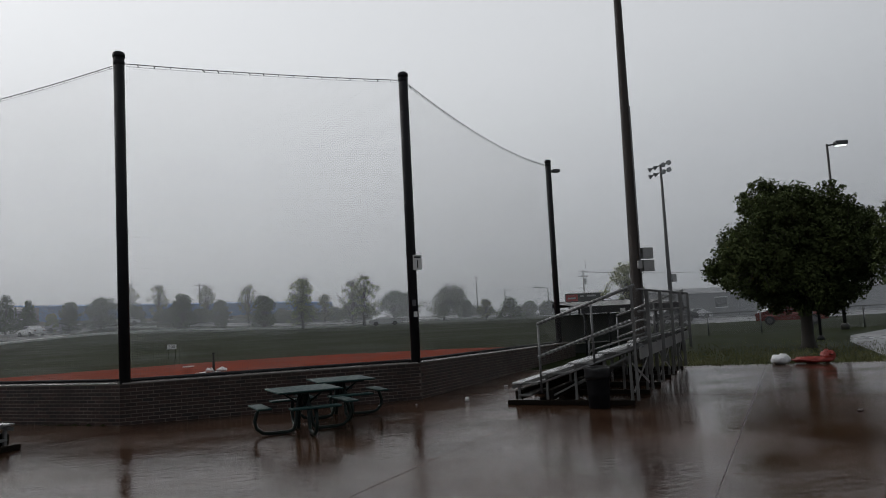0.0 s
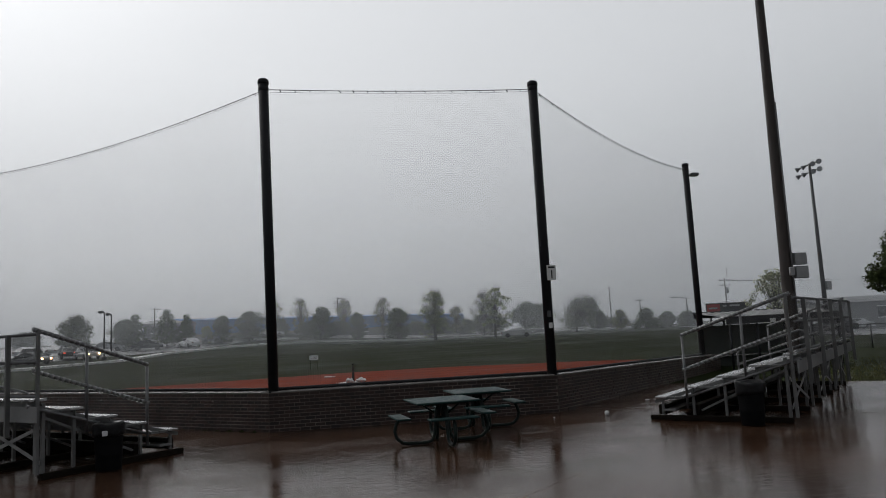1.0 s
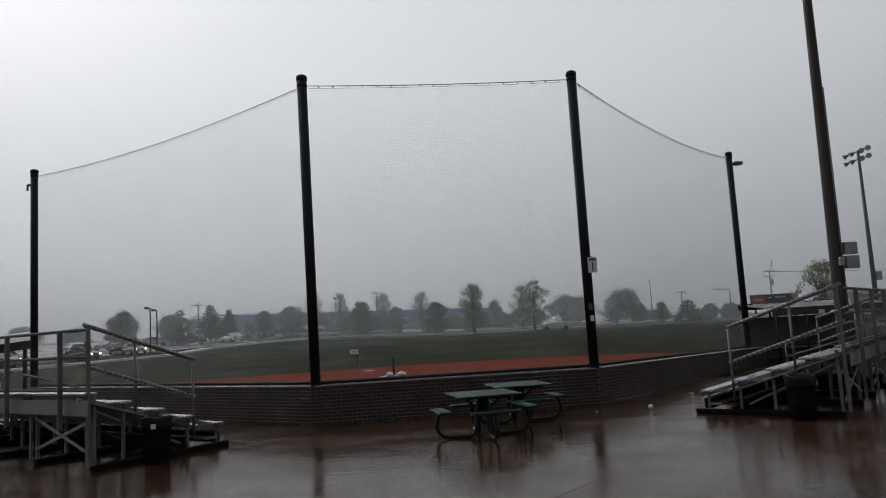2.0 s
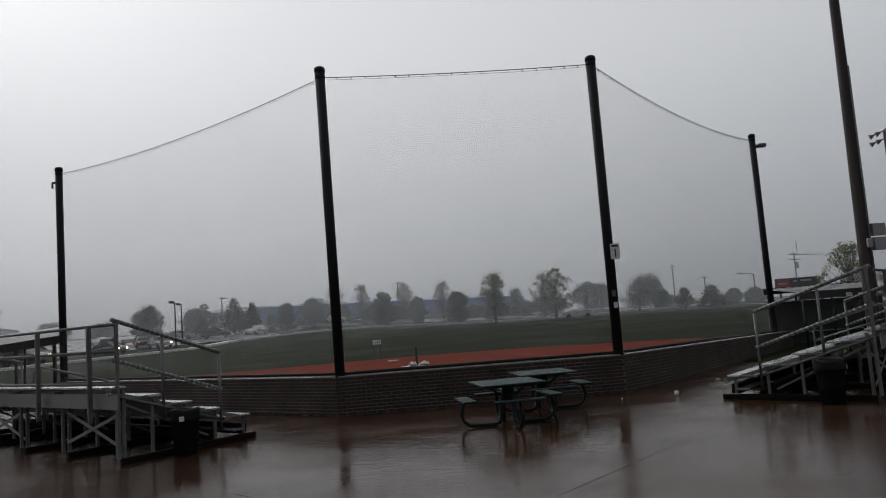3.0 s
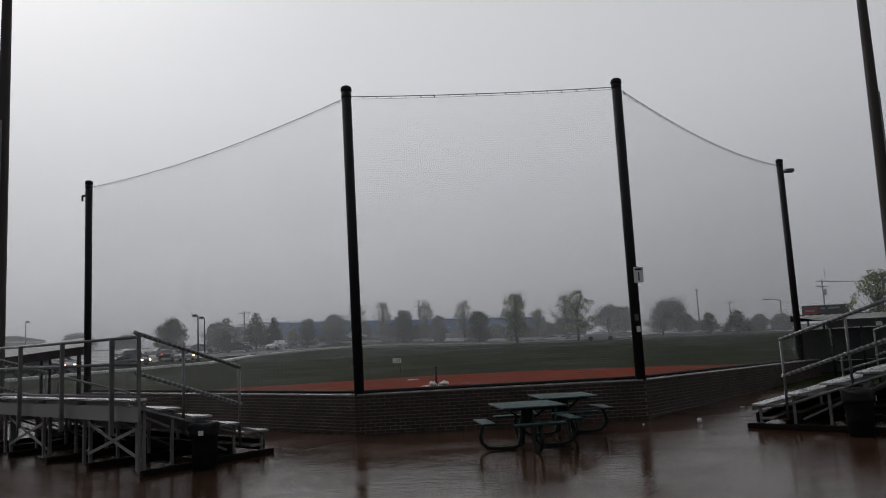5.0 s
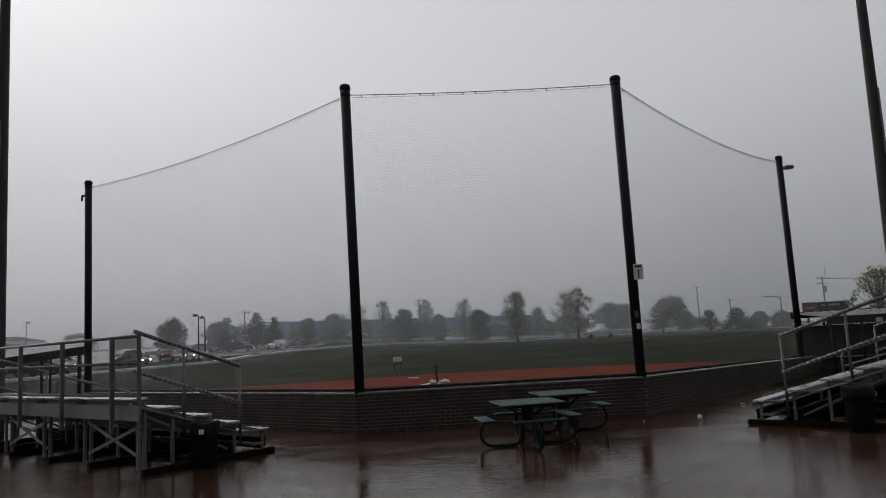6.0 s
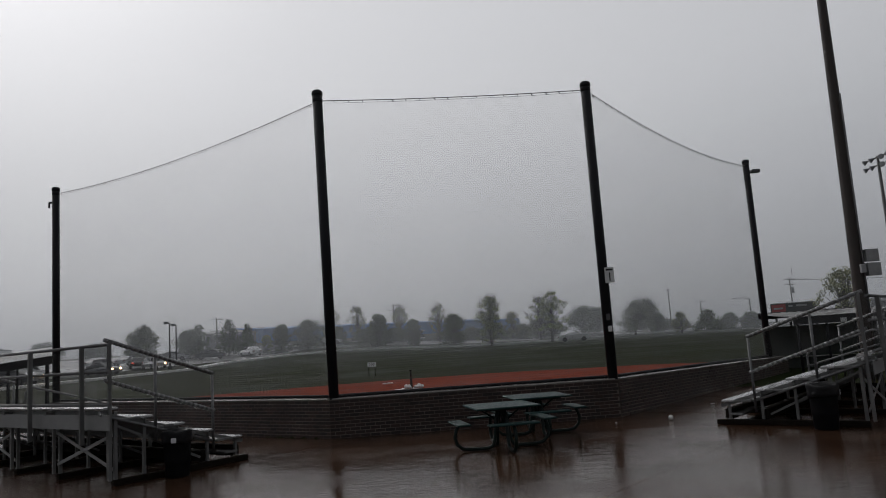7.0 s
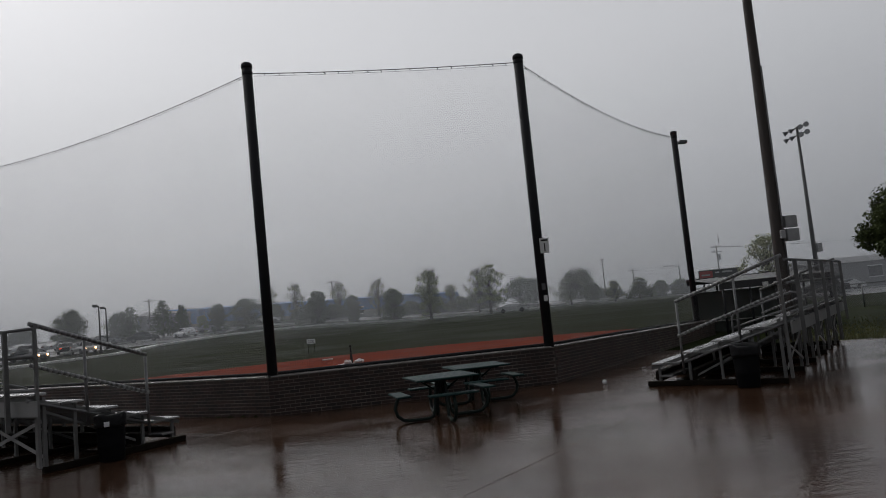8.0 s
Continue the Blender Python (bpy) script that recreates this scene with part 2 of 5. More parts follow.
CONTROL = mat("grey_control_box", (0.26, 0.26, 0.262), (0.40, 0.40, 0.402), 6, (0.4, 0.6), bump=0.05)
BARK = mat("wet_bark", (0.016, 0.013, 0.010), (0.05, 0.041, 0.033), 9, (0.6, 0.85), bump=0.8, fine=40, stretch=(3, 3, 0.6))
LEAF = mat("dark_green_leaf", (0.036, 0.051, 0.020), (0.078, 0.095, 0.036), 0.7, (0.6, 0.8), by_island=0.3, spec=0.05)
LEAF_DENSE = mat("evergreen_leaf", (0.028, 0.048, 0.018), (0.078, 0.104, 0.045), 0.8, (0.5, 0.7), by_island=0.8, spec=0.2)
# Grey-green leaf paled to carry the rain haze in its own colour.
LEAF_HAZED = mat("haze_paled_leaf", (0.085, 0.105, 0.06), (0.17, 0.19, 0.115), 0.6, (0.5, 0.7), by_island=0.8, spec=0.2)
LEAF_SPRING = mat("spring_leaf", (0.09, 0.13, 0.02), (0.22, 0.26, 0.07), 0.8, (0.5, 0.7), by_island=0.8, spec=0.2)
LEAF_BUD = mat("budding_twig_leaf", (0.10, 0.115, 0.04), (0.21, 0.225, 0.10), 0.8, (0.5, 0.7), by_island=0.8, spec=0.2)
BLOSSOM = mat("pale_blossom_leaf", (0.16, 0.18, 0.07), (0.42, 0.42, 0.26), 0.8, (0.5, 0.7), by_island=0.9, spec=0.2)
ROOF_METAL = mat("ribbed_roof_metal", (0.07, 0.071, 0.073), (0.14, 0.142, 0.145), 1.5, (0.4, 0.6), metal=0.3)
FASCIA = mat("dark_fascia", (0.018, 0.018, 0.020), (0.04, 0.04, 0.043), 5, (0.4, 0.6))
# Dark green for the shade inside the home dugout.
DUGOUT_SHADE = mat("dugout_shade_green", (0.04, 0.050, 0.043), (0.08, 0.092, 0.08), 3, (0.6, 0.8), bump=0.1)
BLUE = mat("blue_metal_cladding", (0.015, 0.13, 0.42), (0.035, 0.20, 0.55), 0.4, (0.4, 0.6), stretch=(3, 1, 0.3))
GREYWALL = mat("grey_cladding", (0.16, 0.165, 0.17), (0.25, 0.255, 0.26), 0.4, (0.5, 0.7), stretch=(3, 1, 0.3))
GLASS = mat("dark_window_glass", (0.010, 0.012, 0.014), (0.02, 0.024, 0.028), 1.0, (0.04, 0.10), spec=0.6)
TYRE = mat("tyre_rubber", (0.012, 0.012, 0.012), (0.022, 0.022, 0.022), 9, (0.7, 0.9))
SCORE_BLACK = mat("scoreboard_black", (0.018, 0.018, 0.02), (0.035, 0.035, 0.038), 2, (0.4, 0.6))
SCORE_RED = mat("scoreboard_red", (0.30, 0.03, 0.03), (0.42, 0.05, 0.05), 2, (0.4, 0.6))
HEAD_GLOW = glow("headlight_glow", (1.0, 0.58, 0.28), 7.0)
TAIL_GLOW = glow("tail_light_glow", (1.0, 0.10, 0.04), 0.7)
LAMP_GLOW = glow("lamp_glow", (0.92, 1.0, 0.96), 1.6)
PAINTS = {}
for nm, c in (("white", (0.60, 0.61, 0.62)), ("silver", (0.33, 0.34, 0.35)), ("dark", (0.03, 0.032, 0.036)), ("red", (0.13, 0.02, 0.016)), ("blue", (0.04, 0.07, 0.14))):
    PAINTS[nm] = mat("car_paint_" + nm, tuple(v * 0.85 for v in c), c, 1.5, (0.18, 0.28), coat=0.6)


# ---- mesh builder ----
class Build:
    def __init__(self):
        self.v, self.f, self.s = [], [], []

    def add(self, verts, faces, smooth=False):
        o = len(self.v)
        self.v.extend([tuple(p) for p in verts])
        self.f.extend([tuple(i + o for i in q) for q in faces])
        self.s.extend([smooth] * len(faces))
        return self

    def box(self, x0, x1, y0, y1, z0, z1, m=None):
        p = [Vector((x, y, z)) for z in (z0, z1) for y in (y0, y1) for x in (x0, x1)]
        if m is not None:
            p = [m @ q for q in p]
        return self.add(p, [(0, 2, 3, 1), (4, 5, 7, 6), (0, 1, 5, 4), (2, 6, 7, 3), (0, 4, 6, 2), (1, 3, 7, 5)])

    def slab(self, x0, x1, y0, y1, z0, z1, c=0.008, m=None):
        """A box with chamfered edges all round its top and bottom."""
        rings = [(c, z0), (0, z0 + c), (0, z1 - c), (c, z1)]
        p = []
        for i, z in rings:
            p += [Vector((x0 + i, y0 + i, z)), Vector((x1 - i, y0 + i, z)), Vector((x1 - i, y1 - i, z)), Vector((x0 + i, y1 - i, z))]
        if m is not None:
            p = [m @ q for q in p]
        q = [(3, 2, 1, 0), (12, 13, 14, 15)]
        for r in range(3):
            for k in range(4):
                a, b = r * 4 + k, r * 4 + (k + 1) % 4
                q.append((a, b, b + 4, a + 4))
        return self.add(p, q)

    def beam(self, a, b, w, h):
        """A rectangular bar from a to b, w across and h deep."""
        a, b = Vector(a), Vector(b)
        d = (b - a).normalized()
        up = Vector((0, 0, 1)) if abs(d.z) < 0.95 else Vector((1, 0, 0))
        sx = d.cross(up).normalized() * (w / 2)
        sy = sx.cross(d).normalized() * (h / 2)
        p = [e + u * sx + v * sy for e in (a, b) for u, v in ((-1, -1), (1, -1), (1, 1), (-1, 1))]
        return self.add(p, [(3, 2, 1, 0), (4, 5, 6, 7)] + [(k, (k + 1) % 4, (k + 1) % 4 + 4, k + 4) for k in range(4)])

    def tube(self, pts, r, seg=8, caps=True):
        pts = [Vector(q) for q in pts]
        rs = r if isinstance(r, (list, tuple)) else [r] * len(pts)
        n = len(pts)
        ref = None
        verts = []
        for i, q in enumerate(pts):
            d = (pts[min(i + 1, n - 1)] - pts[max(i - 1, 0)]).normalized()
            if ref is None:
                ref = Vector((0, 0, 1)) if abs(d.z) < 0.9 else Vector((1, 0, 0))
            sx = d.cross(ref).normalized()
            ref = sx.cross(d).normalized()
            for k in range(seg):
                t = 2 * math.pi * k / seg
                verts.append(q + rs[i] * (math.cos(t) * sx + math.sin(t) * ref))
        faces = [(i * seg + k, i * seg + (k + 1) % seg, (i + 1) * seg + (k + 1) % seg, (i + 1) * seg + k) for i in range(n - 1) for k in range(seg)]
        self.add(verts, faces, True)
        if caps:
            o = len(self.v) - len(verts)
            self.f += [tuple(o + k for k in range(seg))[::-1], tuple(o + (n - 1) * seg + k for k in range(seg))]
            self.s += [False, False]
        return self

    def lathe(self, profile, seg=16, at=(0, 0, 0)):
        """A turned shape: profile rows of radius and height."""
        verts = [(at[0] + r * math.cos(2 * math.pi * k / seg), at[1] + r * math.sin(2 * math.pi * k / seg), at[2] + z) for r, z in profile for k in range(seg)]
        faces = [(i * seg + k, i * seg + (k + 1) % seg, (i + 1) * seg + (k + 1) % seg, (i + 1) * seg + k) for i in range(len(profile) - 1) for k in range(seg)]
        self.add(verts, faces, True)
        o = len(self.v) - len(verts)
        n = len(profile)
        self.f += [tuple(o + k for k in range(seg))[::-1], tuple(o + (n - 1) * seg + k for k in range(seg))]
        self.s += [False, False]
        return self

    def mesh(self, name, material):
        me = bpy.data.meshes.new(name)
        me.from_pydata(self.v, [], self.f)
        me.polygons.foreach_set("use_smooth", self.s)
        me.materials.append(material)
        me.update()
        return me


def part(name, b, material, parent, label=""):
    ob = new(name, b.mesh(name, material))
    ob.parent = parent
    if label:
        ob["label"] = label
    return ob


def thing(name, label, category, m=None, group="", kind=""):
    ob = tagged(new(name), label, category, group, kind)
    if m is not None:
        ob.matrix_world = m
    return ob


def whole(name, b, material, label, category, m=None, group="", kind=""):
    ob = tagged(new(name, b.mesh(name, material)), label, category, group, kind)
    if m is not None:
        ob.matrix_world = m
    return ob


def axes(x, y, z, ax, ay):
    """A pose from its place and its level x direction."""
    return pose(x, y, z, 0, 0, math.degrees(math.atan2(ay, ax)))


rnd = random.Random(11)

# ---- plan of the backstop ----
P1, P2, P3, P4 = Vector((-10.38, 22.52)), Vector((-1.53, 15.05)), Vector((4.38, 15.05)), Vector((12.29, 23.43))
WALL_H = 0.80


def wall_line(x):
    if x < P2.x:
        return min(P2.y + (P2.x - x) * (P1.y - P2.y) / (P2.x - P1.x), 24.0)
    if x > P3.x:
        return P3.y + (x - P3.x) * (P4.y - P3.y) / (P4.x - P3.x)
    return P2.y


def ease(t):
    t = max(0.0, min(1.0, t))
    return t * t * (3 - 2 * t)


def field_z(x, y):
    """The ball field lies above the paving, behind the wall, and rises away from it."""
    w = 0.25 + max(0.0, x - P4.x) * 0.9 + max(0.0, P1.x - x) * 0.5
    g = ease((y - wall_line(x) + 0.02) / w)
    west = ease((16.0 - x) / 30.0) * 0.034 * max(0.0, min(y, 110.0) - 70.0)
    return g * (0.26 + west + 0.011 * max(0.0, min(y, 103.0) - 15.0) + 0.050 * max(0.0, min(y, 112.0) - 99.0)) - 0.012


# ---- ground sheet ----
def ground_sheet():
    def steps(a, b, n):
        return [a + (b - a) * i / n for i in range(n)]
    xs = steps(-2500, -120, 12) + steps(-120, -14, 40) + steps(-14, 30, 150) + steps(30, 120, 40) + steps(120, 2500, 12) + [2500]
    ys = steps(-2500, -20, 12) + steps(-20, 12, 10) + steps(12, 32, 90) + steps(32, 140, 70) + steps(140, 2500, 14) + [2500]
    b = Build()
    v = [(x, y, field_z(x, y)) for y in ys for x in xs]
    w = len(xs)
    f = [(j * w + i, j * w + i + 1, (j + 1) * w + i + 1, (j + 1) * w + i) for j in range(len(ys) - 1) for i in range(w - 1)]
    b.add(v, f, True)
    return whole("ground", b, GRASS, "wet mown grass of the ball field and verges", "grass", kind="structure")


ground_sheet()


def sheet(name, outline, lift, material, label, category, step=2.0, parent=None):
    """A thin skin that follows the ground inside a convex outline."""
    xs, ys = [p[0] for p in outline], [p[1] for p in outline]
    b = Build()
    x0, y0 = min(xs), min(ys)
    for j in range(int((max(ys) - y0) / step) + 1):
        for i in range(int((max(xs) - x0) / step) + 1):
            cell = [(x0 + i * step, y0 + j * step), (x0 + (i + 1) * step, y0 + j * step), (x0 + (i + 1) * step, y0 + (j + 1) * step), (x0 + i * step, y0 + (j + 1) * step)]
            c = clip(cell, outline)
            if len(c) > 2:
                b.add([(x, y, field_z(x, y) + lift) for x, y in c], [tuple(range(len(c)))], True)
    return whole(name, b, material, label, category, kind="structure")


def clip(poly, outline):
    """The part of poly inside a convex outline that runs anticlockwise."""
    for k in range(len(outline)):
        (ax, ay), (bx, by) = outline[k], outline[(k + 1) % len(outline)]
        out = []
        for i in range(len(poly)):
            p, q = poly[i], poly[(i + 1) % len(poly)]
            sp = (bx - ax) * (p[1] - ay) - (by - ay) * (p[0] - ax)
            sq = (bx - ax) * (q[1] - ay) - (by - ay) * (q[0] - ax)
            if sp >= 0:
                out.append(p)
            if (sp >= 0) != (sq >= 0):
                t = sp / (sp - sq)
                out.append((p[0] + (q[0] - p[0]) * t, p[1] + (q[1] - p[1]) * t))
        poly = out
        if len(poly) < 3:
            return []
    return poly


# infield clay in front of the grass, and the far road, lots and verge kerbs
CLAY_EDGE = [(-16.0, 24.6), (-8.0, 28.2), (0.0, 29.9), (4.0, 29.8), (9.5, 28.2), (16.0, 24.4)]


def clay_field():
    b = Build()
    n = 90
    for i in range(n):
        xa, xb = -15.0 + 30.5 * i / n, -15.0 + 30.5 * (i + 1) / n

        def far(x):
            for (x0, y0), (x1, y1) in zip(CLAY_EDGE, CLAY_EDGE[1:]):
                if x0 <= x <= x1:
                    return y0 + (y1 - y0) * (x - x0) / (x1 - x0) + 0.12 * noise.noise(Vector((x * 1.3, 3, 0)))
            return 24.0
        ya, yb = wall_line(xa) + 0.2, wall_line(xb) + 0.2
        m = 14
        for j in range(m):
            q = []
            for x, y0, t in ((xa, ya, j / m), (xb, yb, j / m), (xb, yb, (j + 1) / m), (xa, ya, (j + 1) / m)):
                y = y0 + max(0.0, far(x) - y0) * t
                q.append((x, y, field_z(x, y) + 0.012))
            if far(xa) > ya and far(xb) > yb:
                b.add(q, [(0, 1, 2, 3)], True)
    return whole("infield_clay", b, CLAY, "wet red clay of the infield behind the brick wall", "clay", kind="structure")


clay_field()
sheet("road", [(-160, 103), (160, 103), (160, 111), (-160, 111)], 0.02, ASPHALT, "wet asphalt road beyond the outfield", "road", 8.0)
sheet("parking_lot", [(-95, 47), (-28, 47), (-19.7, 70.3), (-17.7, 78.3), (-13.2, 84.9), (-8.6, 90.5), (-3, 94.5), (-3, 103), (-95, 103)], 0.016, ASPHALT, "wet asphalt car park with a pale kerb", "car park", 6.0)
sheet("path", [(18.6, 14.6), (75, 36), (75, 48), (27.5, 24.7), (23.7, 21.3), (18.2, 15.1)], 0.016, ASPHALT, "wet asphalt drive beside the grass", "drive", 4.0)
sheet("far_parking_lot", [(40, 52), (150, 40), (150, 95), (46, 95)], 0.016, ASPHALT, "wet asphalt car park behind the fence", "car park", 8.0)


def kerb(name, pts, w=0.3, h=0.14):
    b = Build()
    for (x0, y0), (x1, y1) in zip(pts, pts[1:]):
        n = max(1, int(math.hypot(x1 - x0, y1 - y0) / 3))
        for i in range(n):
            ax, ay, bx, by = (x0 + (x1 - x0) * i / n, y0 + (y1 - y0) * i / n, x0 + (x1 - x0) * (i + 1) / n, y0 + (y1 - y0) * (i + 1) / n)
            b.beam((ax, ay, field_z(ax, ay) + h / 2), (bx, by, field_z(bx, by) + h / 2), w, h + 0.06)
    return whole(name, b, KERB, "pale kerb whose tone includes the sky sheen of wet asphalt", "kerb", kind="structure")


# The far stretch stands for the bright sheen of the wet road.
kerb("kerb", [(-27.9, 46.6), (-19.8, 70), (-17.9, 78), (-13.4, 84.5), (-8.8, 90), (-3, 94), (11, 95.5), (21, 98), (34, 100.5), (60, 102.4), (120, 102.4)], 1.1, 0.15)
kerb("kerb", [(-17.0, 101.5), (-5.5, 101.5)], 1.1, 0.2)
kerb("kerb", [(-95, 72), (-30, 72)], 0.5, 0.16)


# ---- backstop: poles, cables and nets ----
def net_pole(p, lean=0.0, extra=0.0):
    t = thing("net_pole", "tall black painted steel backstop pole with a domed cap", "pole", pose(p.x - 0.075 * lean, p.y, 0, 0, lean, 0), "backstop poles")
    part("shaft", Build().lathe([(0.105, 0.60), (0.105, 7.28 + extra)], 20), BLACK_STEEL, t)
    part("cap", Build().lathe([(r_, z_ + extra) for r_, z_ in ((0.112, 7.25), (0.120, 7.255), (0.120, 7.31), (0.112, 7.345), (0.075, 7.372), (0.015, 7.382))], 20), BLACK_STEEL, t, "domed black cap")
    part("clamp", Build().lathe([(0.107, 7.12), (0.112, 7.13), (0.112, 7.19), (0.107, 7.20)], 20), BLACK_STEEL, t, "black cable clamp")
    return t


poles = [net_pole(P1, -0.3), net_pole(P2, -0.55, 0.025), net_pole(P3, 0.0, -0.025), net_pole(P4)]
part("bracket", Build().box(-0.20, -0.10, -0.03, 0.03, 6.86, 6.92).tube([(-0.2, 0, 6.89), (-0.2, 0, 6.72)], 0.03), BLACK_STEEL, poles[0], "small steel bracket")
part("floodlight", Build().slab(0.16, 0.44, -0.10, 0.10, 6.90, 7.02, 0.02).tube([(0.1, 0, 6.94), (0.2, 0, 6.94)], 0.025), LAMPBODY, poles[3], "small box floodlight")
part("sticker", Build().slab(-0.03, 0.05, -0.118, -0.107, 1.78, 1.90, 0.003), WHITE, poles[2], "small white plate")
part("sticker", Build().slab(-0.05, 0.03, -0.118, -0.107, 2.02, 2.16, 0.003), LAMPBODY, poles[2], "small grey plate")


def sag_top(s, z0, sag):
    return z0 - sag * 4 * s * (1 - s)


def net_panel(a, b, sag, fall=0.0, pitch=0.048, r=0.00095):
    """One net between two poles: crossing twine strands under a laced cable."""
    t = thing("backstop_net", "black square-mesh backstop net laced to a sagging steel cable", "net", pose(a.x, a.y, 0), "backstop nets")
    d = b - a
    ln = d.length
    d = d / ln
    side = Vector((-d.y, d.x, 0))
    s0, s1 = 0.12 / ln, 1 - 0.12 / ln
    z0, ztop = 0.86, 7.16

    def at(s, k):
        zt = sag_top(s, ztop, sag) - 0.05
        zb = z0 - fall * s
        z = zb + (zt - zb) * k
        belly = 0.10 * math.sin(math.pi * s) * math.sin(math.pi * k) + 0.02 * noise.noise(Vector((s * ln * 0.6, k * 4, a.x)))
        return Vector((d.x * ln * s, d.y * ln * s, z)) + side * belly

    strands = Build()

    def strand(pts, across, r):
        verts, faces = [], []
        for q in pts:
            verts += [q + side * r, q - side * r * 0.5 + across * r * 0.87, q - side * r * 0.5 - across * r * 0.87]
        for i in range(len(pts) - 1):
            for k in range(3):
                faces.append((i * 3 + k, i * 3 + (k + 1) % 3, i * 3 + 3 + (k + 1) % 3, i * 3 + 3 + k))
        strands.add(verts, faces)
    nx, nz = int(ln * (s1 - s0) / pitch), int((ztop - z0) / pitch)
    for i in range(nx + 1):
        s = s0 + (s1 - s0) * i / nx
        strand([at(s, k / 8) for k in range(9)], Vector((d.x, d.y, 0)), r)
    for j in range(nz + 1):
        strand([at(s0 + (s1 - s0) * i / 10, j / nz) for i in range(11)], Vector((0, 0, 1)), r * 1.15)
    part("netting", strands, NET, t)
    n = 40
    part("cable", Build().tube([(d.x * ln * s, d.y * ln * s, sag_top(s, ztop, sag)) for s in [i / n for i in range(n + 1)]], 0.009, 6), CABLE, t, "grey steel top cable")
    low = Build().tube([at(s0 + (s1 - s0) * i / n, 1.0) for i in range(n + 1)], 0.0045, 5)
    m = int(ln / 0.31)
    for i in range(1, m):
        s = i / m
        q = Vector((d.x * ln * s, d.y * ln * s, sag_top(s, ztop, sag)))
        k = rnd.uniform(0.02, 0.07)
        low.tube([q + Vector((0, 0, 0.012)), q + Vector((d.x * k, d.y * k, -0.055))], rnd.uniform(0.006, 0.012), 5)
    part("lacing", low, NET, t, "black rope lacing")
    part("bottom_rope", Build().tube([at(s0 + (s1 - s0) * i / n, 0.0) for i in range(n + 1)], 0.016, 6), NET, t)
    return t


net_panel(P1, P2, 0.23)
net_panel(P2, P3, 0.04)
net_panel(P3, P4, 0.30, 0.20)

# field sign on a pole
sg = thing("field_sign", "white field number sign strapped to a black pole", "sign", pose(P3.x + 0.10, P3.y - 0.13, 2.98))
part("plate", Build().slab(-0.10, 0.10, -0.006, 0.006, -0.165, 0.165, 0.003), WHITE, sg)
part("word_bar", Build().box(-0.075, 0.075, -0.010, -0.0065, 0.095, 0.135), INK, sg, "dark bar of small lettering")
fc = bpy.data.curves.new("numeral", "FONT")
fc.body, fc.size, fc.extrude, fc.align_x = "1", 0.26, 0.002, "CENTER"
fo = new("numeral", fc)
fo.parent, fo.matrix_local = sg, pose(0, -0.010, -0.125, 90, 0, 0)
fc.materials.append(INK)


# ---- brick wall ----
COURSE, BRICK_L, BRICK_H, DEPTH = 0.0698, 0.203, 0.0565, 0.09
brick_mesh = Build().slab(-0.0965, 0.0965, 0, DEPTH, 0, BRICK_H, 0.004).mesh("brick", BRICK)
half_mesh = Build().slab(-0.0452, 0.0452, 0, DEPTH, 0, BRICK_H, 0.004).mesh("half_brick", BRICK)


def brick_wall(name, a, b, near_end, fall=0.0):
    """A low wall of running-bond brick with a pale cap; near_end tells from which end its closest bricks count."""
    ln = (b - a).length
    m = axes(a.x, a.y, 0, b.x - a.x, b.y - a.y) @ pose(0, 0, 0, 0, fall, 0)
    w = thing(name, "low dark red brick retaining wall with a wet cap", "wall", m, kind="structure")
    part("core", Build().box(-0.054, ln + 0.054, -0.1462, 0.18, -0.1, 0.770), MORTAR, w, "grey raked mortar")
    part("rail", Build().tube([(0, 0.17, 0.822), (ln, 0.17, 0.822)], 0.022, 8), BLACK_STEEL, w, "black steel rail behind the coping")
    n_cap = max(1, round(ln / 1.2))
    for i in range(n_cap):
        part("coping", Build().slab(ln * i / n_cap + 0.002, ln * (i + 1) / n_cap - 0.002, -0.160, 0.20, 0.772, WALL_H, 0.006), CAP, w, "wet pale coping")
    cells, cuts = [], []
    for c in range(11):
        x = -0.055 if c % 2 == 0 else BRICK_L / 2 - 0.055
        if c % 2:
            cells.append((BRICK_L / 4 - 0.055, c, True))
        while x + BRICK_L <= ln + 0.08:
            cells.append((x + BRICK_L / 2, c, False))
            x += BRICK_L
        rest = ln + 0.052 - x
        if rest > 0.03:
            cuts.append((x, x + rest, c))
    cells.sort(key=lambda q: q[0])
    far = Build()
    for x0, x1, c in cuts:
        if near_end:
            x0, x1 = ln - x1, ln - x0
        far.slab(x0, x1, -0.150, -0.150 + DEPTH, c * COURSE + 0.004, c * COURSE + 0.004 + BRICK_H, 0.004)
    for i, (x, c, half) in enumerate(cells):
        if near_end:
            x = ln - x
        y = -0.150 + rnd.uniform(-0.003, 0.003)
        z = c * COURSE + 0.004
        if i < 300:
            ob = new("brick", half_mesh if half else brick_mesh)
            ob.parent = w
            ob.matrix_local = pose(x, y, z, 0, 0, rnd.uniform(-0.4, 0.4))
        else:
            h = 0.0452 if half else 0.0965
            far.slab(x - h, x + h, y, y + DEPTH, z, z + BRICK_H, 0.004)
    if far.v:
        tagged(part("far_bricks", far, BRICK_FAR, w, "dark red bricks"), kind="stuff")
    return w


# ---- bleachers ----
ROWS, TREAD, RISE, LONG = 5, 0.56, 0.18, 7.6


